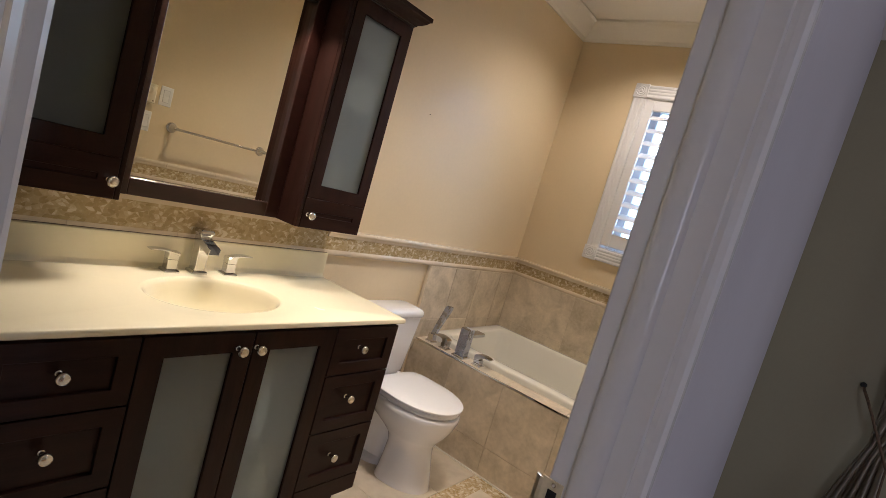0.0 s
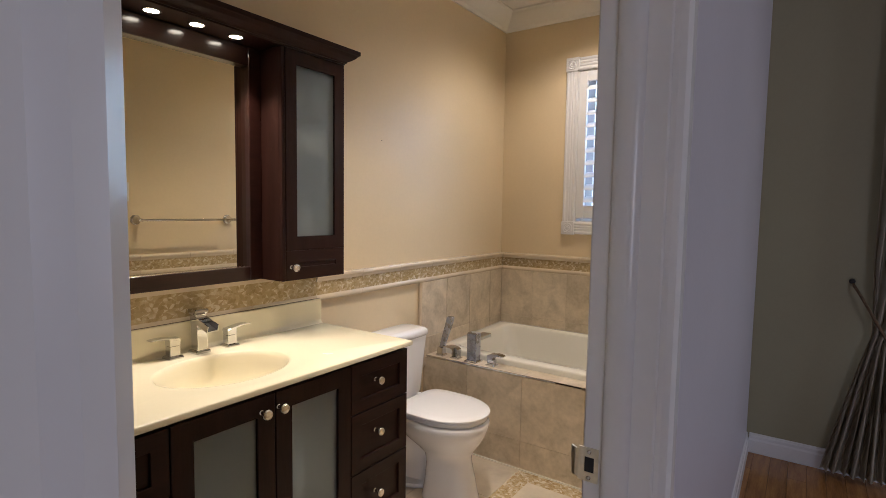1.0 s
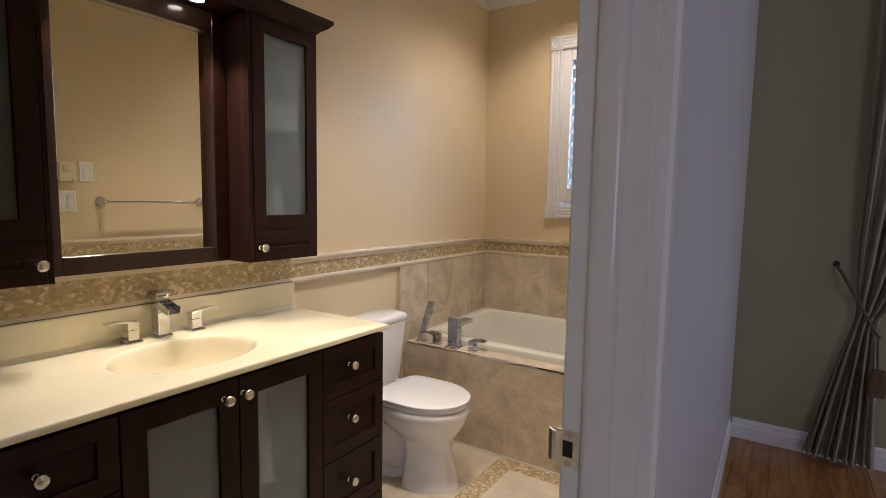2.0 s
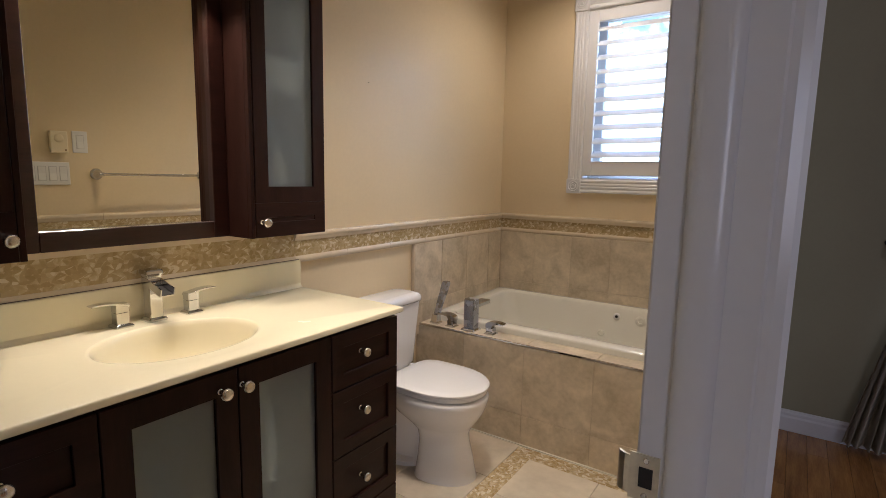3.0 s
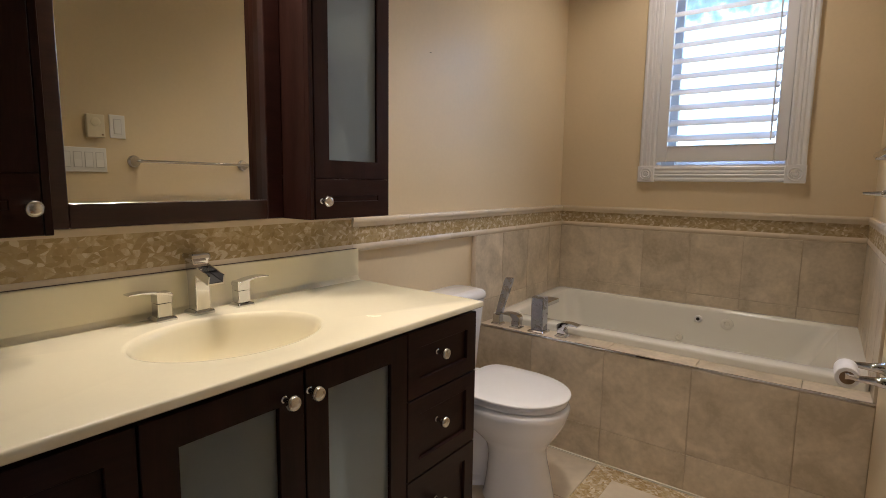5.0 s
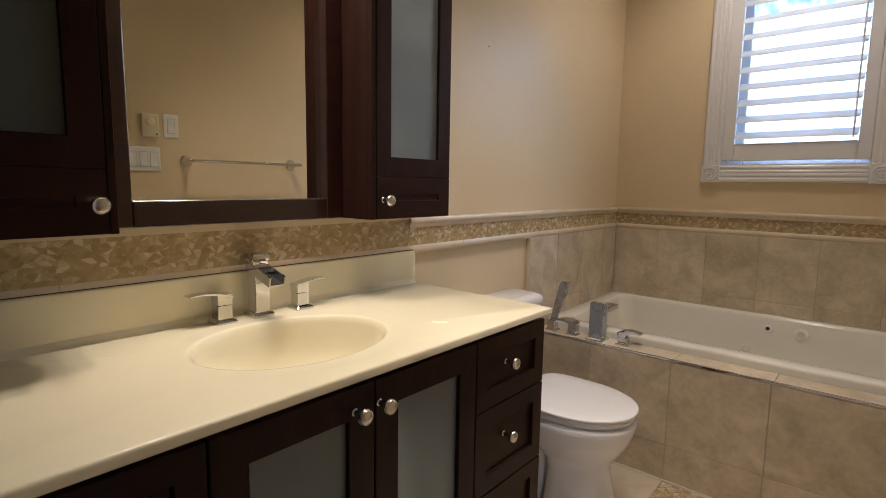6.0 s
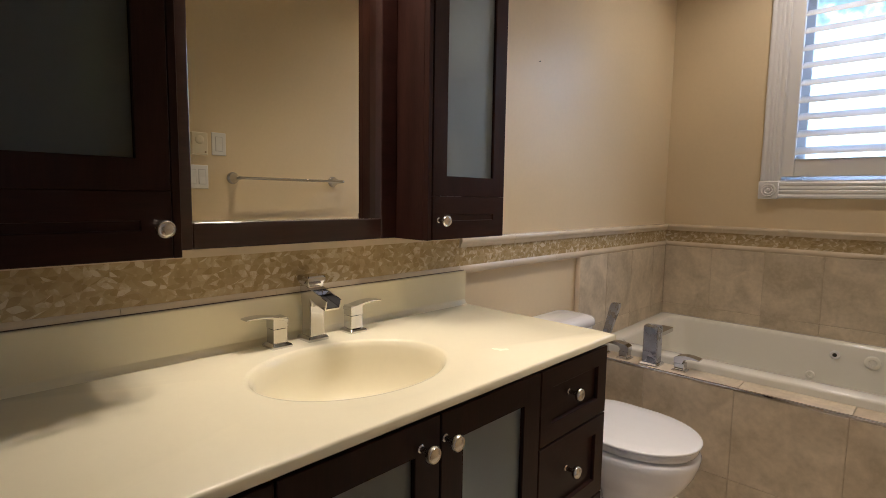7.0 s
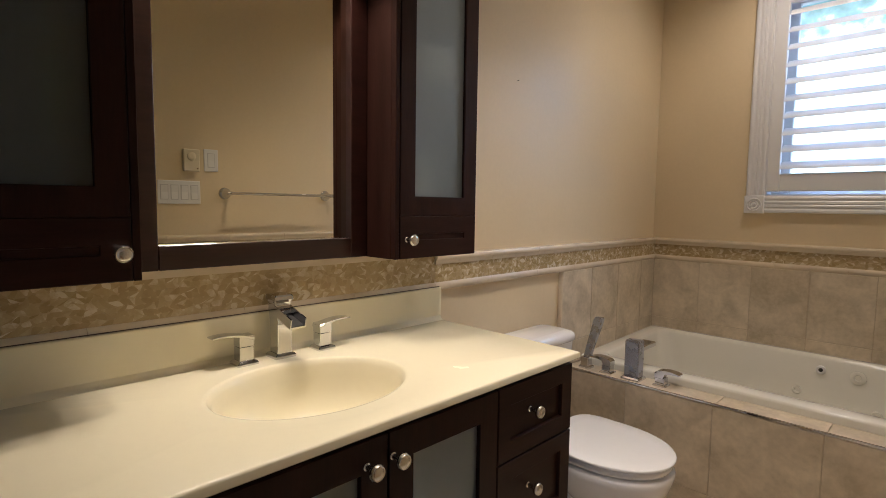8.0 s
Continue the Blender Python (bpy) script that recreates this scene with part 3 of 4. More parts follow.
part("back_panel", box(WX + 0.02, 0.605, 0.119, WX + 0.03, 1.227, 0.80), INSIDE, vn)
part("inner_shelf", box(WX + 0.03, 0.606, 0.43, VX - 0.05, 1.226, 0.445), INSIDE, vn)


def knob_bm(at):
    prof = [(0.0075, 0), (0.0075, 0.002), (0.0052, 0.004), (0.0048, 0.019), (0.007, 0.022), (0.0135, 0.025), (0.0158, 0.029), (0.0158, 0.033), (0.0135, 0.0365), (0.012, 0.0360), (0.009, 0.0375), (0.004, 0.0383)]
    return lathe(bmesh.new(), prof, Matrix.Translation(at) @ turn_to((1, 0, 0)), 24)


def shaker(y0, y1, z0, z1, x, w, panel=True, t=0.020, sunk=0.0085):
    """A framed front in one piece: frame, bevelled inner edge and sunk panel, or open for a pane."""
    def lp(i, d):
        return [Vector((x - d, y0 + i, z0 + i)), Vector((x - d, y1 - i, z0 + i)), Vector((x - d, y1 - i, z1 - i)), Vector((x - d, y0 + i, z1 - i))]
    loops = [lp(0, t), lp(0, 0.0015), lp(0.0015, 0), lp(w - 0.001, 0), lp(w, 0.001), lp(w + 0.001, 0.001 + sunk)]
    if panel:
        return rings(bmesh.new(), loops)
    return rings(bmesh.new(), loops + [lp(w + 0.001, t), lp(0, t)], False, False)


FX = VX + 0.0215
ROWS_Z = ((0.641, 0.820), (0.418, 0.637), (0.195, 0.414), (0.122, 0.191))
KNOB_Z = (0.742, 0.548, 0.312)
for y0, y1 in ((VY0 + 0.002, 0.596), (1.238, VY1 - 0.002)):
    for (z0, z1), kz in zip(ROWS_Z, KNOB_Z):
        d_ = part("drawer_front", shaker(y0, y1, z0, z1, FX, 0.046), WOOD_H, vn)
        part("knob", knob_bm((FX - 0.006, (y0 + y1) / 2 + (-0.006 if y0 < 0.9 else -0.028), kz)), NICKEL, d_, "brushed nickel mushroom knob", 40)
    part("kick_board", box(FX - 0.02, y0, ROWS_Z[3][0], FX, y1, ROWS_Z[3][1], 0.0015), WOOD_H, vn)
for y0, y1, ky in ((0.600, 0.914, 0.864), (0.918, 1.234, 0.924)):
    d_ = part("door", shaker(y0, y1, 0.122, 0.820, FX, 0.060, False), WOOD, vn)
    part("glass", box(FX - 0.014, y0 + 0.055, 0.177, FX - 0.010, y1 - 0.055, 0.766), FROST, d_, "pale frosted glass panel").visible_shadow = False
    part("knob", knob_bm((FX + 0.002, ky, 0.775)), NICKEL, d_, "brushed nickel mushroom knob", 40)

# countertop with moulded basin
CT = thing("countertop", (-1.48, 0.92, 0.835), "cream cultured marble vanity top with oval moulded basin", "countertop")
CX0, CX1, CY0, CY1, CZ = WX + 0.002, -1.206, 0.268, 1.566, 0.852
SCX, SCY, SAX, SAY = -1.470, 0.912, 0.166, 0.214
angs = sorted([2 * math.pi * i / 96 for i in range(96)] + [math.atan2(y - SCY, x - SCX) % (2 * math.pi) for x in (CX0, CX1) for y in (CY0, CY1)])


def on_rect(a, inset, z):
    c, s = math.cos(a), math.sin(a)
    ts = []
    if c > 1e-9: ts.append((CX1 - inset - SCX) / c)
    if c < -1e-9: ts.append((CX0 + inset - SCX) / c)
    if s > 1e-9: ts.append((CY1 - inset - SCY) / s)
    if s < -1e-9: ts.append((CY0 + inset - SCY) / s)
    t = min(ts)
    return Vector((SCX + c * t, SCY + s * t, z))


def on_oval(a, f, z, grow=0.0):
    c, s = math.cos(a), math.sin(a)
    rx, ry = SAX * f + grow, SAY * f + grow
    r = 1 / math.sqrt((c / rx) ** 2 + (s / ry) ** 2)
    return Vector((SCX + c * r, SCY + s * r, z))


lo = []
for f, dz in ((0.10, -0.150), (0.30, -0.148), (0.50, -0.141), (0.66, -0.129), (0.79, -0.106), (0.88, -0.076), (0.94, -0.042), (0.975, -0.016)):
    lo.append([on_oval(a, f, CZ + dz) for a in angs])
lo.append([on_oval(a, 1.0, CZ - 0.004, 0.002) for a in angs])
lo.append([on_oval(a, 1.0, CZ - 0.001, 0.006) for a in angs])
lo.append([on_oval(a, 1.0, CZ - 0.0004, 0.013) for a in angs])
lo.append([on_oval(a, 1.0, CZ - 0.0006, 0.038) for a in angs])
lo.append([on_oval(a, 1.0, CZ, 0.048) for a in angs])
lo.append([on_rect(a, 0.006, CZ) for a in angs])
lo.append([on_rect(a, 0.002, CZ - 0.0015) for a in angs])
lo.append([on_rect(a, 0.0, CZ - 0.005) for a in angs])
lo.append([on_rect(a, 0.0, CZ - 0.017) for a in angs])
lo.append([on_rect(a, 0.003, CZ - 0.0200) for a in angs])
lo.append([on_rect(a, 0.05, CZ - 0.0200) for a in angs])
part("top_slab", rings(bmesh.new(), lo, True, False), CREAM, CT, smooth=45)
part("backsplash", box(WX + 0.001, CY0, CZ - 0.001, -1.7375, CY1, 0.9620, 0.004, 3), CREAM, CT)
part("cove", sweep(bmesh.new(), [(-0.002, -0.001), (0.014, -0.0005), (0.007, 0.003), (0.003, 0.008), (0, 0.015), (-0.002, 0.015)], (-1.7375, CY0 + 0.002, CZ), (-1.7375, CY1 - 0.004, CZ), (1, 0, 0)), CREAM, CT, smooth=60)
# dark strip painted in for the shadow between backsplash and moulding
part("gap_shade_line", box(WX + 0.002, CY0, 0.9622, -1.7445, CY1 - 0.004, 0.9641), GAP_SHADE, CT, "dark strip painted as the shaded gap above the backsplash")
part("drain", lathe(bmesh.new(), [(0.021, 0), (0.021, 0.003), (0.016, 0.004), (0.015, 0.002), (0.004, 0.003)], Matrix.Translation((SCX - 0.01, SCY, CZ - 0.150)), 24), CHROME, CT, "chrome drain", 40)

# faucet
FY, FXC = 0.957, -1.700
fc = thing("basin_faucet", (FXC, FY, CZ), "chrome waterfall faucet with an open square spout", "faucet")
part("base_plate", rings(bmesh.new(), [rrect(FXC - w, FY - w, FXC + w, FY + w, 0.003, z, 3) for w, z in ((0.028, CZ), (0.028, CZ + 0.006), (0.025, CZ + 0.010), (0.021, CZ + 0.012))]), CHROME, fc)
part("column", rings(bmesh.new(), [rrect(FXC - 0.020 + d, FY - 0.0195, FXC + 0.022 + d, FY + 0.0195, 0.003, z, 3) for d, z in ((0, CZ + 0.012), (0, CZ + 0.085), (-0.006, CZ + 0.118))]), CHROME, fc)
tr = bmesh.new()
A, B = Vector((FXC - 0.020, 0, CZ + 0.128)), Vector((FXC + 0.088, 0, CZ + 0.097))
up = Vector((0.27, 0, 0.963))


def trough_box(bm, s0, s1, y0, y1, h0, h1):
    d = B - A
    lps = []
    for s in (s0, s1):
        p = A + d * s
        lps.append([p + Vector((0, FY + y, 0)) + up * h for y, h in ((y0, h0), (y1, h0), (y1, h1), (y0, h1))])
    rings(bm, lps)


trough_box(tr, 0, 1, -0.021, 0.021, -0.012, -0.008)
trough_box(tr, 0, 1, -0.021, -0.018, -0.008, 0.012)
trough_box(tr, 0, 1, 0.018, 0.021, -0.008, 0.012)
trough_box(tr, 0, 0.42, -0.018, 0.018, 0.009, 0.012)
part("spout", tr, CHROME, fc, "open waterfall trough")
cp = bmesh.new()
rings(cp, [rrect(FXC - 0.026 - d, FY - 0.0205 - d, FXC + 0.016 + d, FY + 0.0205 + d, 0.004, CZ + z, 3) for d, z in ((0, 0.118), (0, 0.132), (0.001, 0.139), (0.005, 0.146), (0.005, 0.154), (0.002, 0.158))])
part("cap", cp, CHROME, fc)
# near-black strip laid along the chrome trough in place of its shade
part("trough_shade", rings(bmesh.new(), [[A + (B - A) * s + Vector((0, FY + y, 0)) + up * h for y, h in ((-0.0175, -0.0078), (0.0175, -0.0078), (0.0175, -0.0070), (-0.0175, -0.0070))] for s in (0.3, 0.985)]), DARK, fc, "dark strip painted as shade inside the trough")


def bath_handle(x, y, z, side, label):
    """A square block whose top runs out into a thick bowed lever along x."""
    t = thing("tap_handle", (x, y, z), label, "tap handle", "square tap handles")
    part("base_plate", rings(bmesh.new(), [rrect(x - w, y - w, x + w, y + w, 0.003, z + h, 3) for w, h in ((0.028, 0), (0.028, 0.003), (0.024, 0.006))]), CHROME, t)
    part("stem", rings(bmesh.new(), [rrect(x - 0.020, y - 0.020, x + 0.020, y + 0.020, 0.003, z + h, 3) for h in (0.006, 0.032)]), CHROME, t)
    lv = bmesh.new()
    lps = []
    for i in range(13):
        s = i / 12
        xx = x + side * (-0.021 + 0.098 * s)
        top = 0.052 + 0.016 * math.sin(math.pi * min(1.0, 0.12 + s * 0.70))
        low = 0.033 if s < 0.40 else top - 0.016 + 0.011 * (s - 0.40) / 0.60
        if i == 0:
            top -= 0.004
        lps.append([Vector((xx, y - 0.021, z + low)), Vector((xx, y + 0.021, z + low)), Vector((xx, y + 0.021, z + top)), Vector((xx, y - 0.021, z + top))])
    rings(lv, lps)
    bmesh.ops.bevel(lv, geom=[e for e in lv.edges if len(e.link_faces) == 2 and e.calc_face_angle() > 0.6], offset=0.0018, segments=2, affect='EDGES')
    part("lever", lv, CHROME, t, smooth=30)
    return t


def lever_handle(name, x, y, z, side, label, scale=1.0, turn=0.0):
    """A square stem with a thin bowed lever; side: +1 or -1 along y."""
    t = thing(name, (x, y, z), label, "tap handle", "square tap handles")
    k = scale
    part("base_plate", rings(bmesh.new(), [rrect(x - w * k, y - w * k, x + w * k, y + w * k, 0.003, z + h * k, 3) for w, h in ((0.024, 0), (0.024, 0.004), (0.021, 0.008), (0.017, 0.010))]), CHROME, t)
    part("stem", rings(bmesh.new(), [rrect(x - 0.0155 * k, y - 0.0165 * k, x + 0.0155 * k, y + 0.0165 * k, 0.002, z + h * k, 3) for h in (0.010, 0.040)]), CHROME, t)
    part("collar", rings(bmesh.new(), [rrect(x - 0.016 * k, y - 0.017 * k, x + 0.016 * k, y + 0.017 * k, 0.002, z + h * k, 3) for h in (0.0415, 0.0645)]), CHROME, t)
    lv = bmesh.new()
    lps = []
    for i in range(9):
        s = i / 8
        yy = y + side * (-0.018 + 0.092 * s) * k
        zz = z + (0.060 + 0.014 * math.sin(s * math.pi * 0.62) * 1.0 - 0.004 * s) * k
        hw, th = (0.017 - 0.003 * s) * k, (0.0065 - 0.0045 * s) * k
        lps.append([Vector((x - hw, yy, zz - th)), Vector((x + hw, yy, zz - th)), Vector((x + hw, yy, zz + 0.001)), Vector((x - hw, yy, zz + 0.001))])
    rings(lv, lps)
    bmesh.ops.bevel(lv, geom=lv.edges[:], offset=0.0006, segments=1, affect='EDGES')
    part("lever", lv, CHROME, t)
    t.matrix_basis = Matrix.Translation((x, y, z)) @ Matrix.Rotation(radians(turn), 4, 'Z')
    return t


lever_handle("tap_handle", FXC, 0.862, CZ, -1, "chrome square tap handle with a bowed lever", 1.08)
lever_handle("tap_handle", FXC + 0.006, 1.074, CZ, 1, "chrome square tap handle with a bowed lever", 1.08)

# ---- upper cabinets, mirror and light valance ----
CZ0, CZ1, CFX = 1.088, 1.978, -1.578


def wall_cabinet(y0, y1, d0, d1, knob_y, label, filling):
    """y0, y1: the carcass; d0, d1: the door, beside which a stile of the carcass shows towards the mirror."""
    t = thing("wall_cabinet", (-1.68, (y0 + y1) / 2, CZ0), label, "wall cabinet", "cabinets beside the mirror")
    b = bmesh.new()
    xb = CFX - 0.021
    bx(b, WX + 0.036, y0, CZ0, xb, y0 + 0.012, CZ1, 0.001)
    bx(b, WX + 0.036, y1 - 0.012, CZ0, xb, y1, CZ1, 0.001)
    bx(b, WX + 0.036, y0 + 0.012, CZ0, xb, y1 - 0.012, CZ0 + 0.016)
    bx(b, WX + 0.036, y0 + 0.012, CZ1 - 0.016, xb, y1 - 0.012, CZ1)
    bx(b, WX + 0.036, y0 + 0.012, CZ0 + 0.016, WX + 0.042, y1 - 0.012, CZ1 - 0.016)
    bx(b, WX + 0.020, y0 + 0.002, CZ0, WX + 0.036, y1 - 0.002, CZ1)
    part("body", b, WOOD, t)
    s0, s1 = (y0, d0 - 0.0015) if d0 > y0 + 0.004 else (d1 + 0.0015, y1)
    part("stile", box(xb + 0.0005, s0, CZ0 + 0.0005, CFX - 0.002, s1, CZ1 - 0.0005, 0.001), WOOD, t)
    for zs in ((1.565, 1.785) if filling == 0 else (1.325, 1.785)):
        part("shelf", box(WX + 0.044, y0 + 0.013, zs, xb - 0.02, y1 - 0.013, zs + 0.012), WOOD, t)
    dd = part("door", shaker(d0, d1, 1.2065, CZ1 - 0.001, CFX, 0.054, False), WOOD, t)
    part("lower_panel", shaker(d0, d1, CZ0 + 0.001, 1.2062, CFX, 0.050, sunk=0.003), WOOD_H, dd)
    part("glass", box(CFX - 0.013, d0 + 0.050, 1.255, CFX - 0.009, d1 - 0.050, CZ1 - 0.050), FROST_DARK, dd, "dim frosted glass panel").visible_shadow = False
    part("knob", knob_bm((CFX, knob_y, 1.142)), NICKEL, dd, "brushed nickel mushroom knob", 40)
    return t


wall_cabinet(1.229, 1.552, 1.245, 1.551, 1.268, "espresso wall cabinet with frosted glass door, beside toilet", 0)
wall_cabinet(0.296, 0.617, 0.297, 0.601, 0.580, "espresso wall cabinet with frosted glass door, over basin's end", 1)
# dim shapes kept on the shelves behind the frosted doors
for y, z, r, h, m_, lab in ((0.50, 1.338, 0.026, 0.20, GREEN, "small green bottle behind frosted glass"), (1.40, 1.116, 0.032, 0.27, PLASTIC, "white bottle behind frosted glass"),
                            (1.35, 1.798, 0.034, 0.12, IVORY, "ivory jar behind frosted glass"), (1.455, 1.798, 0.03, 0.10, PLASTIC, "white jar behind frosted glass")):
    solo("bottle", lathe(bmesh.new(), [(r, 0), (r, h * 0.78), (r * 0.6, h * 0.88), (r * 0.5, h)], Matrix.Translation((-1.622 if m_ is GREEN else -1.66, y, z)), 16), m_, lab, "bottle", smooth=40)
solo("folded_towel", box(-1.725, 1.32, 1.578, -1.615, 1.49, 1.70, 0.02, 3), TOWEL, "pale folded towel behind frosted glass", "towel", group="towels in the wall cabinets")
solo("folded_towel", box(-1.725, 0.37, 1.798, -1.615, 0.57, 1.90, 0.02, 3), TOWEL, "pale folded towel behind frosted glass", "towel", group="towels in the wall cabinets")
solo("bottle", lathe(bmesh.new(), [(0.034, 0), (0.034, 0.19), (0.014, 0.24), (0.014, 0.27)], Matrix.Translation((-1.281, 1.03, 0.446)), 18), PLASTIC, "white cleaner bottle behind frosted vanity door", "bottle", smooth=40)
solo("bottle", lathe(bmesh.new(), [(0.04, 0), (0.04, 0.16), (0.02, 0.2), (0.02, 0.22)], Matrix.Translation((-1.30, 1.12, 0.119)), 18), IVORY, "ivory bottle behind frosted vanity door", "bottle", smooth=40)

mu = thing("mirror", (WX, 0.934, 1.10), "wall mirror in an espresso wood frame under downlights", "mirror")
MXF, MXG = -1.703, -1.7290
mb = bmesh.new()
MY0, MY1, MZ0, MZ1 = 0.682, 1.174, 1.144, 1.907
bx(mb, WX + 0.001, 0.6185, 1.089, MXF, MY0, 1.977, 0.002)
bx(mb, WX + 0.001, MY1, 1.089, MXF, 1.2275, 1.977, 0.002)
bx(mb, WX + 0.001, MY0, 1.089, MXF - 0.0003, MY1, MZ0, 0.002)
bx(mb, WX + 0.001, MY0, MZ1, MXF - 0.0003, MY1, 1.977, 0.002)
part("frame", mb, WOOD_GLOSS, mu)
part("mirror_glass", box(WX + 0.002, MY0 - 0.003, MZ0 - 0.003, MXG, MY1 + 0.003, MZ1 + 0.003), MIRROR, mu, "clear silvered mirror glass")

va = thing("light_valance", (-1.65, 0.934, 1.985), "espresso wood valance with crown and three downlights", "light valance")
vb = bmesh.new()
bx(vb, WX + 0.001, 0.294, 1.979, CFX, 1.554, 1.997)
part("soffit", vb, WOOD_GLOSS, va)
CR = [(0.0, 1.985), (0.005, 1.985), (0.008, 1.991), (0.018, 1.996), (0.032, 2.006), (0.041, 2.017), (0.047, 2.020), (0.047, 2.036), (0.0, 2.036)]
lps = []
for u, z in CR:
    lps.append([Vector((WX + 0.001, 0.294 - u, z)), Vector((CFX + u, 0.294 - u, z)), Vector((CFX + u, 1.554 + u, z)), Vector((WX + 0.001, 1.554 + u, z))])
part("crown", rings(bmesh.new(), lps, True, True), WOOD_H, va)
for ly in LIGHT_Y:
    dl = part("downlight", lathe(bmesh.new(), [(0.029, 0.0), (0.029, -0.003), (0.023, -0.004), (0.022, 0.0)], Matrix.Translation((-1.638, ly, 1.979)), 24), NICKEL, va, "recessed downlight ring", 40)
    part("lens", lathe(bmesh.new(), [(0.021, 0.0), (0.021, -0.002), (0.015, -0.0035), (0.004, -0.004)], Matrix.Translation((-1.638, ly, 1.9785)), 20), LENS, dl, "lit lamp lens", 40)

solo("nail", lathe(bmesh.new(), [(0.0012, 0), (0.0012, 0.005), (0.0019, 0.0055), (0.0019, 0.0065)], Matrix.Translation((WX, 2.002, 1.727)) @ turn_to((1, 0, 0)), 10), DARK, "small dark nail stuck in the painted wall", "nail")

# ---- toilet ----
TCY = 1.988
tl = thing("toilet", (-1.42, TCY, 0), "white porcelain toilet with closed lid and tapered tank", "toilet")
tk = [rrect(WX + 0.012 + d, TCY - w, -1.585 + e, TCY + w, 0.03, z, 5) for d, e, w, z in ((0.02, -0.03, 0.165, 0.375), (0.008, -0.018, 0.180, 0.40), (0.004, -0.010, 0.190, 0.55), (0, 0, 0.202, 0.700))]
part("tank", rings(bmesh.new(), tk), PORCELAIN, tl, smooth=45)
ld = [rrect(WX + 0.010 + d, TCY - 0.208 + d, -1.578 - d, TCY + 0.208 - d, 0.032, z, 6) for d, z in ((0.004, 0.7015), (0, 0.705), (0, 0.722), (0.003, 0.732), (0.012, 0.740), (0.03, 0.745))]
part("tank_lid", rings(bmesh.new(), ld), PORCELAIN, tl, smooth=60)
bw = [egg(-1.335, TCY, f, b, h, z) for f, b, h, z in ((0.190, 0.09, 0.128, 0.0), (0.186, 0.085, 0.124, 0.012), (0.170, 0.075, 0.112, 0.09), (0.152, 0.075, 0.098, 0.165), (0.150, 0.095, 0.098, 0.205),
      (0.168, 0.155, 0.118, 0.238), (0.196, 0.225, 0.147, 0.275), (0.217, 0.25, 0.168, 0.315), (0.228, 0.24, 0.180, 0.350), (0.231, 0.24, 0.183, 0.372), (0.226, 0.235, 0.178, 0.382), (0.20, 0.22, 0.155, 0.384))]
part("bowl", rings(bmesh.new(), bw), PORCELAIN, tl, smooth=60)
part("trapway", rings(bmesh.new(), [egg(-1.55, TCY, 0.15, 0.15, h, z, 28) for h, z in ((0.100, 0.0), (0.097, 0.02), (0.058, 0.03), (0.056, 0.2), (0.095, 0.28), (0.15, 0.375))]), PORCELAIN, tl, smooth=60)
st = [egg(-1.335, TCY, 0.226 - d, 0.191 - d, 0.179 - d, z, q=4.5) for d, z in ((0.012, 0.3868), (0.005, 0.389), (0.002, 0.394), (0.002, 0.4075), (0.006, 0.4120), (0.014, 0.4135))]
part("seat", rings(bmesh.new(), st), PORCELAIN, tl, smooth=60)
li = [egg(-1.335, TCY, 0.232 - d, 0.200 - d, 0.186 - d, z, q=5) for d, z in ((0.008, 0.4150), (0.001, 0.4158), (0, 0.4175), (0, 0.4215), (0.0015, 0.4238), (0.005, 0.4248), (0.05, 0.4255), (0.12, 0.4258))]
part("lid", rings(bmesh.new(), li), PORCELAIN, tl, smooth=60)
for s in (-1, 1):
    part("hinge_cap", lathe(bmesh.new(), [(0.016, 0.386), (0.016, 0.415), (0.012, 0.420)], Matrix.Translation((-1.545, TCY + s * 0.075, 0)), 16), PORCELAIN, tl, smooth=40)

# ---- bathtub and its tiled surround ----
TUB_Y = 2.392
DZ = 0.512
su = structure("tub_surround", box(WX + 0.001, TUB_Y + 0.0025, 0, RX + 0.03, 2.53, DZ - 0.010), GROUT, "beige tiled front and deck of the bathtub")
part("caulk_line", box(WX + 0.002, TUB_Y - 0.0065, -0.004, RX + 0.022, TUB_Y + 0.0005, 0.006, 0.001), ACRYLIC, su, "white caulk line along the floor")
tb = thing("bathtub", (-1.0, 2.9, 0), "white acrylic bathtub set into a tiled deck", "bathtub")
X0, X1, Y0, Y1 = TX + 0.002, -0.243, 2.503, TY - 0.002


def rim_loop(a, b, c, d, r, z):
    """A rounded loop of the tub, raised towards the window wall to fit the camera's view."""
    lp = rrect(X0 + a, Y0 + b, X1 - c, Y1 - d, r, z, 6)
    for p in lp:
        p.z += 0.020 * (p.y - Y0) / (Y1 - Y0)
    return lp


tp = [rim_loop(*row) for row in (
    (0.0, 0.0, 0.0, 0.0, 0.02, DZ - 0.035), (0.0, 0.0, 0.0, 0.0, 0.02, DZ + 0.022), (0.002, 0.002, 0.002, 0.002, 0.02, DZ + 0.031), (0.008, 0.008, 0.008, 0.008, 0.025, DZ + 0.034),
    (0.07, 0.075, 0.08, 0.040, 0.06, DZ + 0.034), (0.078, 0.083, 0.088, 0.048, 0.065, DZ + 0.030), (0.083, 0.090, 0.095, 0.054, 0.07, DZ + 0.018),
    (0.10, 0.105, 0.16, 0.066, 0.09, DZ - 0.10), (0.13, 0.125, 0.24, 0.085, 0.11, DZ - 0.25), (0.17, 0.15, 0.31, 0.11, 0.12, DZ - 0.34), (0.25, 0.20, 0.40, 0.17, 0.12, DZ - 0.365))]
part("tub_shell", rings(bmesh.new(), tp, False, True), ACRYLIC, tb, smooth=50)
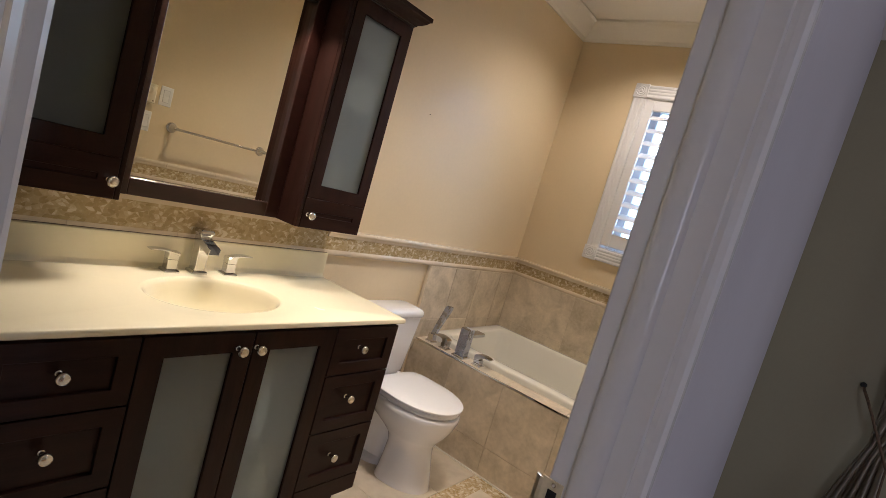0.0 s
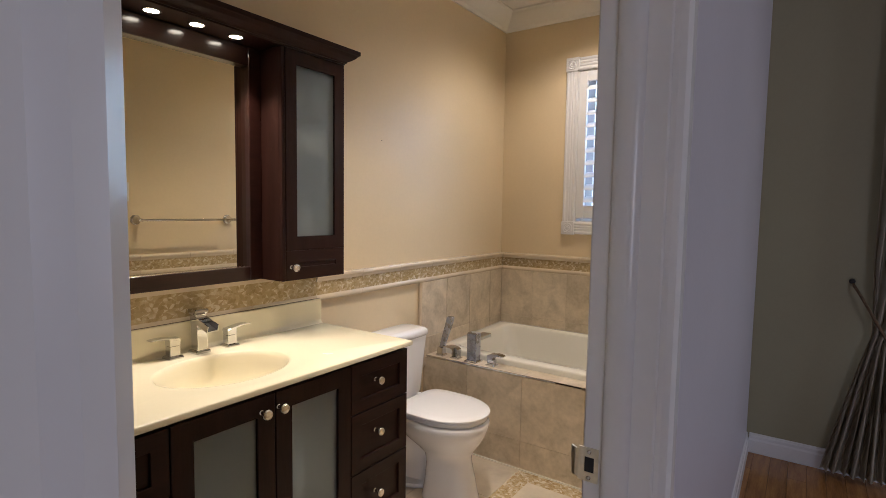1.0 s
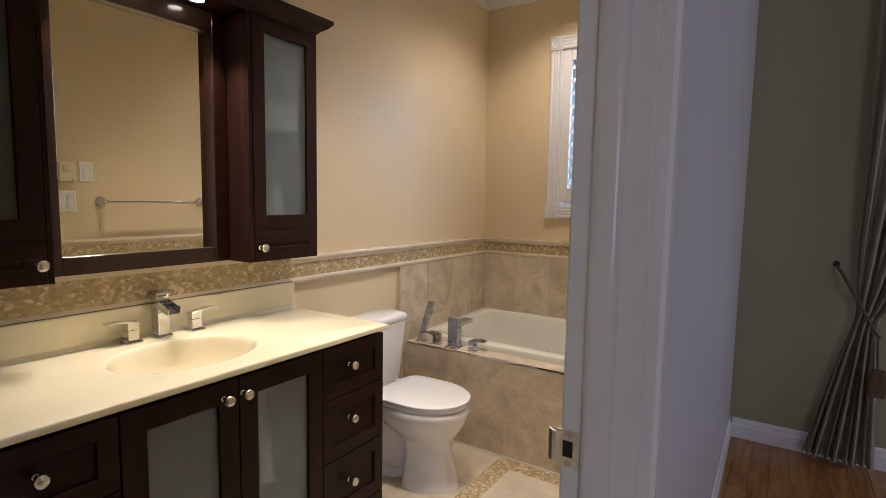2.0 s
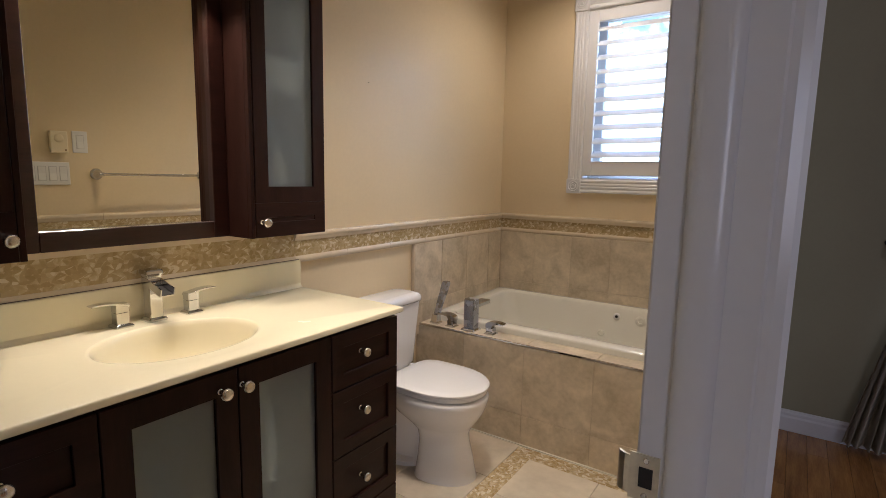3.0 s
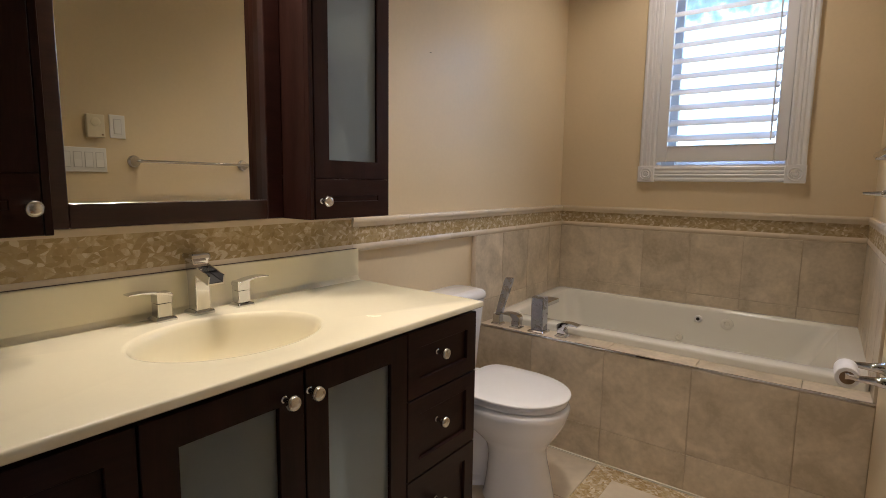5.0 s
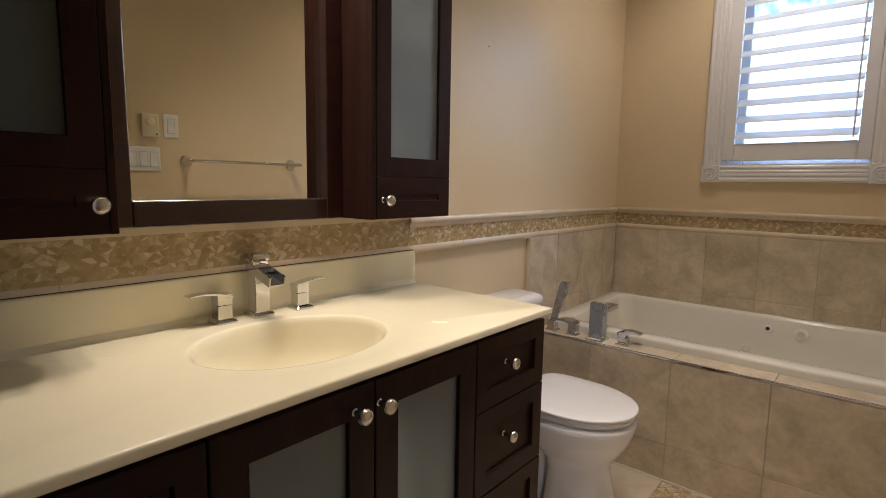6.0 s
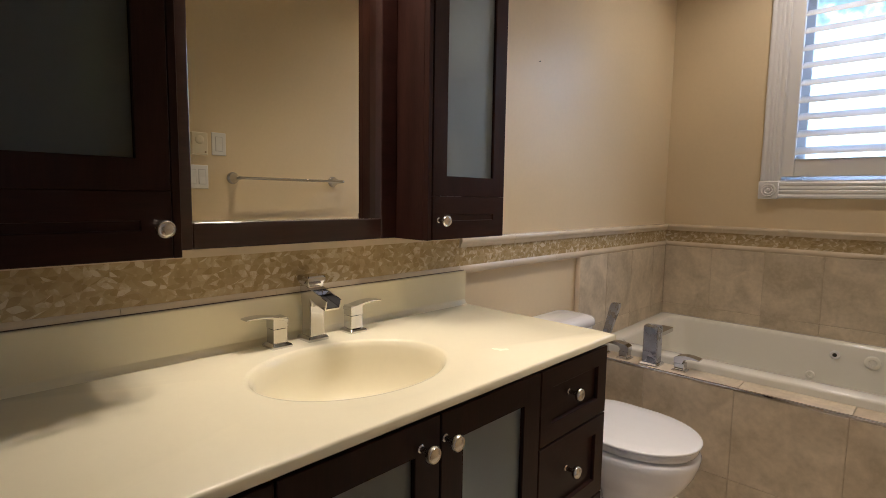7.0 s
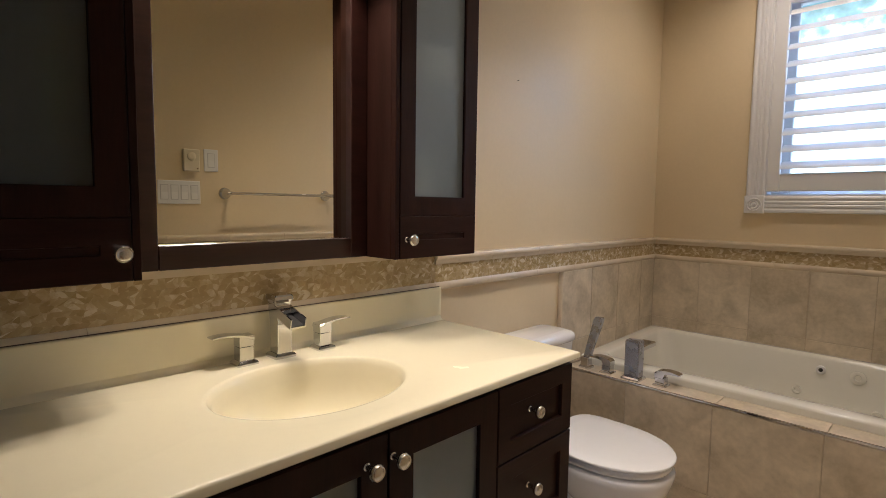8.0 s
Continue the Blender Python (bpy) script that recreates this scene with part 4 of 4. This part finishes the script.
for jx, jz, r, m_ in ((-0.922, 0.503, 0.020, CHROME), (-0.785, 0.497, 0.030, ACRYLIC), (-1.008, 0.39, 0.020, ACRYLIC), (-0.711, 0.35, 0.020, ACRYLIC)):
    yy = Y1 - 0.056 - (DZ + 0.038 - jz) * 0.10
    jt = part("jet", lathe(bmesh.new(), [(r, -0.002), (r, 0.004), (r * 0.8, 0.008), (r * 0.45, 0.008), (r * 0.4, 0.003)], Matrix.Translation((jx, yy, jz)) @ turn_to((0, -1, 0.1)), 20), m_ if r != 0.02 or m_ is ACRYLIC else PLASTIC, tb, "round water jet", 40)
    if m_ is CHROME:
        part("nozzle", lathe(bmesh.new(), [(0.009, 0), (0.009, 0.009), (0.006, 0.010)], Matrix.Translation((jx, yy, jz)) @ turn_to((0, -1, 0.1)), 14), DARK, jt, "dark nozzle", 40)
solo("edge_trim", box(WX + 0.02, TUB_Y - 0.003, DZ - 0.0065, RX + 0.022, TUB_Y + 0.004, DZ + 0.0015, 0.0015, 2), CHROME, "polished metal edge strip along the tub deck", "trim")

# tub filler set on the deck
hs = thing("hand_shower", (-1.675, 2.445, DZ), "chrome square hand shower in its deck holder", "hand shower")
part("holder", rings(bmesh.new(), [rrect(-1.675 - w, 2.445 - w, -1.675 + w, 2.445 + w, 0.003, DZ + z, 3) for w, z in ((0.026, 0), (0.026, 0.008), (0.020, 0.012), (0.018, 0.05))]), CHROME, hs)
hb = bmesh.new()
rings(hb, [[Vector((-1.675 + dx + a, 2.445 + dy + b, DZ + z)) for a, b in ((-w, -0.013), (w, -0.013), (w, 0.013), (-w, 0.013))] for dx, dy, z, w in ((0, 0, 0.03, 0.015), (0.008, 0.02, 0.10, 0.017), (0.018, 0.04, 0.165, 0.020), (0.026, 0.05, 0.212, 0.022), (0.03, 0.052, 0.228, 0.018))])
bmesh.ops.bevel(hb, geom=hb.edges[:], offset=0.003, segments=1, affect='EDGES')
part("wand", hb, SATIN, hs)
bath_handle(-1.572, 2.448, DZ, -1, "chrome square bath tap handle on the tub deck")
bath_handle(-1.338, 2.455, DZ, 1, "chrome square bath tap handle on the tub deck")
ts = thing("tub_spout", (-1.455, 2.45, DZ), "tall chrome square waterfall tub spout", "tub spout")
part("base_plate", rings(bmesh.new(), [rrect(-1.455 - w, 2.45 - w, -1.455 + w, 2.45 + w, 0.003, DZ + z, 3) for w, z in ((0.040, 0), (0.040, 0.006), (0.034, 0.012))]), CHROME, ts)
part("column", rings(bmesh.new(), [rrect(-1.455 - 0.031, 2.45 - 0.026, -1.455 + 0.031, 2.45 + 0.026, 0.004, DZ + z, 3) for z in (0.012, 0.162)] + [rrect(-1.455 - 0.028, 2.45 - 0.023, -1.455 + 0.028, 2.45 + 0.023, 0.004, DZ + 0.168, 3)]), SATIN, ts)
part("spout_blade", box(-1.455 - 0.029, 2.476, DZ + 0.118, -1.455 + 0.029, 2.60, DZ + 0.140, 0.003), CHROME, ts)

# ---- accessories on the door wall ----
RF = RX
tbr = thing("towel_bar", (RF, 1.83, 1.285), "chrome towel bar with flared round posts", "towel bar")
for y in (1.460, 2.056):
    part("post", lathe(bmesh.new(), [(0.031, 0), (0.031, 0.004), (0.028, 0.008), (0.029, 0.010), (0.024, 0.014), (0.018, 0.030), (0.0125, 0.060), (0.0095, 0.097)], Matrix.Translation((RF, y, 1.285)) @ turn_to((-1, 0, 0)), 20), CHROME, tbr, smooth=40)
part("bar", tube(bmesh.new(), [(RF - 0.090, 1.443, 1.285), (RF - 0.095, 1.465, 1.285), (RF - 0.095, 2.046, 1.285), (RF - 0.090, 2.073, 1.285)], 0.0075, 12), CHROME, tbr, smooth=40)
rh = thing("robe_hook", (RF, 2.60, 1.184), "small chrome robe hook near the tub", "hook")
part("flange", lathe(bmesh.new(), [(0.024, 0), (0.024, 0.006), (0.018, 0.012), (0.009, 0.035)], Matrix.Translation((RF, 2.60, 1.184)) @ turn_to((-1, 0, 0)), 20), CHROME, rh, smooth=40)
part("arm", tube(bmesh.new(), [(RF - 0.03, 2.60, 1.184), (RF - 0.06, 2.60, 1.184), (RF - 0.085, 2.60, 1.1845)], 0.009, 10, 0.004), CHROME, rh, smooth=40)
th = thing("toilet_paper_holder", (RF, 2.16, 0.69), "chrome toilet paper holder with flared posts", "paper holder")
TPZ = 0.674
for y in (2.09, 2.235):
    part("post", lathe(bmesh.new(), [(0.022, 0), (0.022, 0.006), (0.017, 0.011), (0.011, 0.045), (0.007, 0.095), (0.009, 0.105)], Matrix.Translation((RF, y, TPZ)) @ turn_to((-1, 0, 0)), 20), CHROME, th, smooth=40)
part("roller", tube(bmesh.new(), [(RF - 0.098, 2.09, TPZ), (RF - 0.098, 2.235, TPZ)], 0.007, 10), CHROME, th, smooth=40)
rl = thing("toilet_roll", (RF - 0.098, 2.16, TPZ), "nearly used white toilet roll on its holder", "toilet roll")
M = Matrix.Translation((RF - 0.098, 2.112, TPZ - 0.010)) @ turn_to((0, 1, 0))
rp = bmesh.new()
lathe(rp, [(0.0195, 0.0), (0.028, 0.0), (0.030, 0.002), (0.030, 0.098), (0.028, 0.10), (0.0195, 0.10)], M, 32)
part("paper", rp, PAPER, rl, smooth=40)
part("core", lathe(bmesh.new(), [(0.019, -0.0008), (0.019, 0.1008)], M, 24), CARD, rl, "dark cardboard core", 40)

tm = thing("thermostat", (RF, 1.285, 1.40), "ivory plastic wall thermostat with a round dial", "thermostat")
part("housing", box(RF - 0.026, 1.256, 1.391, RF, 1.332, 1.500, 0.004, 2), IVORY, tm)
part("dial", lathe(bmesh.new(), [(0.021, 0), (0.021, 0.003), (0.018, 0.005), (0.005, 0.005)], Matrix.Translation((RF - 0.026, 1.292, 1.464)) @ turn_to((-1, 0, 0)), 24), IVORY, tm, smooth=40)
part("indicator", box(RF - 0.028, 1.316, 1.402, RF - 0.026, 1.323, 1.409), CARD, tm, "small brown indicator")


def switch_plate(y0, y1, z0, z1, gangs, label):
    t = thing("light_switch", (RF, (y0 + y1) / 2, z0), label, "light switch")
    part("plate", box(RF - 0.006, y0, z0, RF, y1, z1, 0.0025, 2), PLASTIC, t)
    w = (y1 - y0 - 0.012) / gangs
    for k in range(gangs):
        c = y0 + 0.006 + (k + 0.5) * w
        h = min(0.034, (z1 - z0) * 0.3)
        b = bmesh.new()
        rings(b, [[Vector((RF - d, c + a, (z0 + z1) / 2 + e)) for d, e in ((0.006, -h), (0.010, -h), (0.0075, 0), (0.0085, h), (0.006, h))] for a in (-0.0155, 0.0155)])
        # grey slab painted as the shaded gap round each rocker
        part("rocker_gap_shade", box(RF - 0.0066, c - 0.0178, (z0 + z1) / 2 - h - 0.0024, RF - 0.003, c + 0.0178, (z0 + z1) / 2 + h + 0.0024), ROCKER_SHADE, t)
        part("rocker", b, PLASTIC, t)
    return t


sw_one = switch_plate(1.358, 1.428, 1.395, 1.507, 1, "white single rocker light switch")
sw_four = switch_plate(1.140, 1.337, 1.228, 1.343, 4, "white four-gang rocker light switch plate")

for ob in (tbr, rh, th, rl, tm, sw_one, sw_four):
    skewed(ob)

# ---- bedroom curtain ----
cu = thing("curtain", (0.45, 3.3, 0), "taupe pleated curtain tied back with a cord", "curtain")
cv = bmesh.new()
NP, NZ = 150, 46
lps = []
for j in range(NZ + 1):
    z = 0.03 + (2.50 - 0.03) * j / NZ
    if z < 0.77:
        k = (0.77 - z) / 0.74
        left, right = 0.362 - 0.170 * k ** 0.9, 0.448 + 0.045 * k
    else:
        k = min(1, (z - 0.77) / 1.6)
        left, right = 0.362 - 0.015 * min(1, k * 4), 0.448 + 0.62 * k ** 0.85
    amp = 0.012 + 0.020 * min(1, abs(z - 0.77) / 0.5)
    row = []
    for i in range(NP + 1):
        s = i / NP
        ph = s * 2 * math.pi * 8 + 0.5 * math.sin(z * 2.1 + s * 9)
        row.append(Vector((left + (right - left) * s + 0.006 * math.sin(ph * 0.5 + z), 3.30 + amp * math.sin(ph) + 0.012 * math.sin(s * 7 + z * 3), z)))
    lps.append(row)
rings(cv, lps, False, False, closed=False)
bmesh.ops.solidify(cv, geom=cv.faces[:], thickness=0.003)
part("drape", cv, FABRIC, cu, smooth=60)
tbk = thing("curtain_tieback", (0.45, 3.3, 0.9), "brown twisted cord tieback with a tassel", "tieback")
rp_ = [(0.278, 3.385, 1.036), (0.284, 3.345, 1.018), (0.304, 3.285, 0.985), (0.345, 3.262, 0.910), (0.40, 3.252, 0.806), (0.45, 3.260, 0.712), (0.464, 3.29, 0.695)]
part("cord", tube(bmesh.new(), rp_, 0.007, 8), ROPE, tbk, smooth=50)
part("tassel_string", tube(bmesh.new(), [(0.452, 3.252, 0.71), (0.456, 3.245, 0.62), (0.462, 3.243, 0.54)], 0.005, 8), ROPE, tbk)
part("tassel", rings(bmesh.new(), [rrect(0.466 - w, 3.24 - 0.02, 0.466 + w, 3.24 + 0.02, 0.008, z, 3) for w, z in ((0.032, 0.415), (0.032, 0.52), (0.024, 0.545))]), ROPE, tbk)
part("wall_hook", lathe(bmesh.new(), [(0.014, 0), (0.014, 0.01), (0.006, 0.014), (0.006, 0.03), (0.010, 0.034)], Matrix.Translation((0.278, 3.39, 1.036)) @ turn_to((0, -1, 0)), 12), DARK, tbk)

# ---- tiles: pieces last ----
TILE_MESH = {}


def tile(parent, at, size, material, normal_axis):
    """One bevelled tile, its face at `at` (centre of the box)."""
    key = (tuple(round(s, 4) for s in size), material.name)
    if key not in TILE_MESH:
        sx, sy, sz = size
        TILE_MESH[key] = finish("tile", box(-sx / 2, -sy / 2, -sz / 2, sx / 2, sy / 2, sz / 2, 0.0015), material)
    ob = new("tile", TILE_MESH[key])
    ob.location = at
    ob.parent = parent
    return ob


G = 0.0022
wn_parent = bpy.data.objects["wall_north"]
ww_parent = bpy.data.objects["wall_west"]
TH = 0.016
# grout beds just behind the tile faces
gn = part("grout_bed", box(WX + 0.002, TY + 0.0025, 0.45, RX - 0.001, BY, FZ0, 0), GROUT, wn_parent)
part("tile_edge", box(WX + 0.0005, 2.3385, 0.0, TX + 0.001, 2.3455, FZ0 - 0.0005, 0.003, 2), MOULD, ww_parent, "cream edge trim of the wall tiles", 50)
gw = part("grout_bed", box(WX, 2.348, 0.45, TX - 0.0025, TY, FZ0, 0), GROUT, ww_parent)
zr = [(0.500, 0.622), (0.622, FZ0)]
xs = [TX, -1.5, -1.25, -1.0, -0.75, -0.50, RX - 0.001]
for a, b in zip(xs, xs[1:]):
    for z0, z1 in zr:
        tile(wn_parent, ((a + b) / 2, TY + TH / 2, (z0 + z1) / 2), (b - a - G, TH, z1 - z0 - G), TILE, 'y')
ys = [2.346, 2.600, 2.870, 3.140, TY]
for a, b in zip(ys, ys[1:]):
    for z0, z1 in zr:
        tile(ww_parent, (TX - TH / 2, (a + b) / 2, (z0 + z1) / 2), (TH, b - a - G, z1 - z0 - G), TILE, 'x')
we_parent = bpy.data.objects["wall_east"]
ge = part("grout_bed", box(RX - 0.0065, 2.396, 0.45, RX, TY, FZ0, 0), GROUT, we_parent)
for a, b in zip((2.396, 2.556, 2.806, 3.056), (2.556, 2.806, 3.056, TY)):
    for z0, z1 in zr:
        tile(we_parent, (RX - 0.009 + TH / 2, (a + b) / 2, (z0 + z1) / 2), (TH, b - a - G, z1 - z0 - G), TILE, 'x')
# tub front and deck
fx = [WX + 0.002, -1.461, -1.120, -0.777, -0.433, RX + 0.022]
for a, b in zip(fx, fx[1:]):
    for z0, z1 in ((0.0, 0.154), (0.154, 0.502)):
        tile(su, ((a + b) / 2, TUB_Y + TH / 2 - 0.001, (z0 + z1) / 2), (b - a - G, TH, z1 - z0 - G), TILE, 'y')
dx = [WX + 0.002, -1.455, -1.112, -0.770, -0.430, RX + 0.022]
for a, b in zip(dx, dx[1:]):
    tile(su, ((a + b) / 2, (TUB_Y + 0.007 + 2.53) / 2, DZ - 0.007), (b - a - G, 2.53 - TUB_Y - 0.007, 0.014), TILE, 'z')
# floor: cream tiles round a mosaic border
fl = bpy.data.objects["floor"]
MB0, MB1, MC0, MC1 = -1.118, -1.026, 2.296, 2.386
FT = 0.010


def floor_field(x0, x1, y0, y1, s, ox, oy):
    cx = [x0] + [v for v in (ox + s * k for k in range(-20, 20)) if x0 + 0.02 < v < x1 - 0.02] + [x1]
    cy = [y0] + [v for v in (oy + s * k for k in range(-20, 20)) if y0 + 0.02 < v < y1 - 0.02] + [y1]
    for a, b in zip(cx, cx[1:]):
        for c, d in zip(cy, cy[1:]):
            tile(fl, ((a + b) / 2, (c + d) / 2, -FT / 2), (b - a - G, d - c - G, FT), FLOOR_TILE, 'z')


floor_field(WX + 0.002, MB0, -0.43, MC1, 0.33, MB0, MC1)
floor_field(MB1, RX + 0.03, -0.43, MC0, 0.33, MB1, MC0)
part("mosaic_border", chip_mesh("mosaic_border", chips(2.816, MB1 - MB0, 0.0145, 11, 0.0001, 0.6), (MB1, -0.43, -0.0035), (0, 1, 0), (-1, 0, 0), (0, 0, 1)), FLOOR_CHIP, fl, "beige shell mosaic border", kind="stuff")
part("mosaic_border", chip_mesh("mosaic_border", chips(RX + 0.03 - MB1, MC1 - MC0, 0.0145, 12, 0.0001, 0.6), (MB1, MC0, -0.0035), (1, 0, 0), (0, 1, 0), (0, 0, 1)), FLOOR_CHIP, fl, "beige shell mosaic border", kind="stuff")
# bedroom boards
fb = bpy.data.objects["floor_bedroom"]
for i in range(41):
    x0 = -0.193 + 0.083 * i
    for j in range(6):
        y0 = max(-2.6, -2.6 + 1.15 * j - 0.38 * (i % 3))
        y1 = min(-2.6 + 1.15 * (j + 1) - 0.38 * (i % 3), 3.388)
        if y1 - y0 > 0.05:
            pb = tile(fb, (x0 + 0.0415, (y0 + y1) / 2, -0.005), (0.0822, y1 - y0 - 0.001, 0.01), OAK, 'z')
            pb.name = "board"
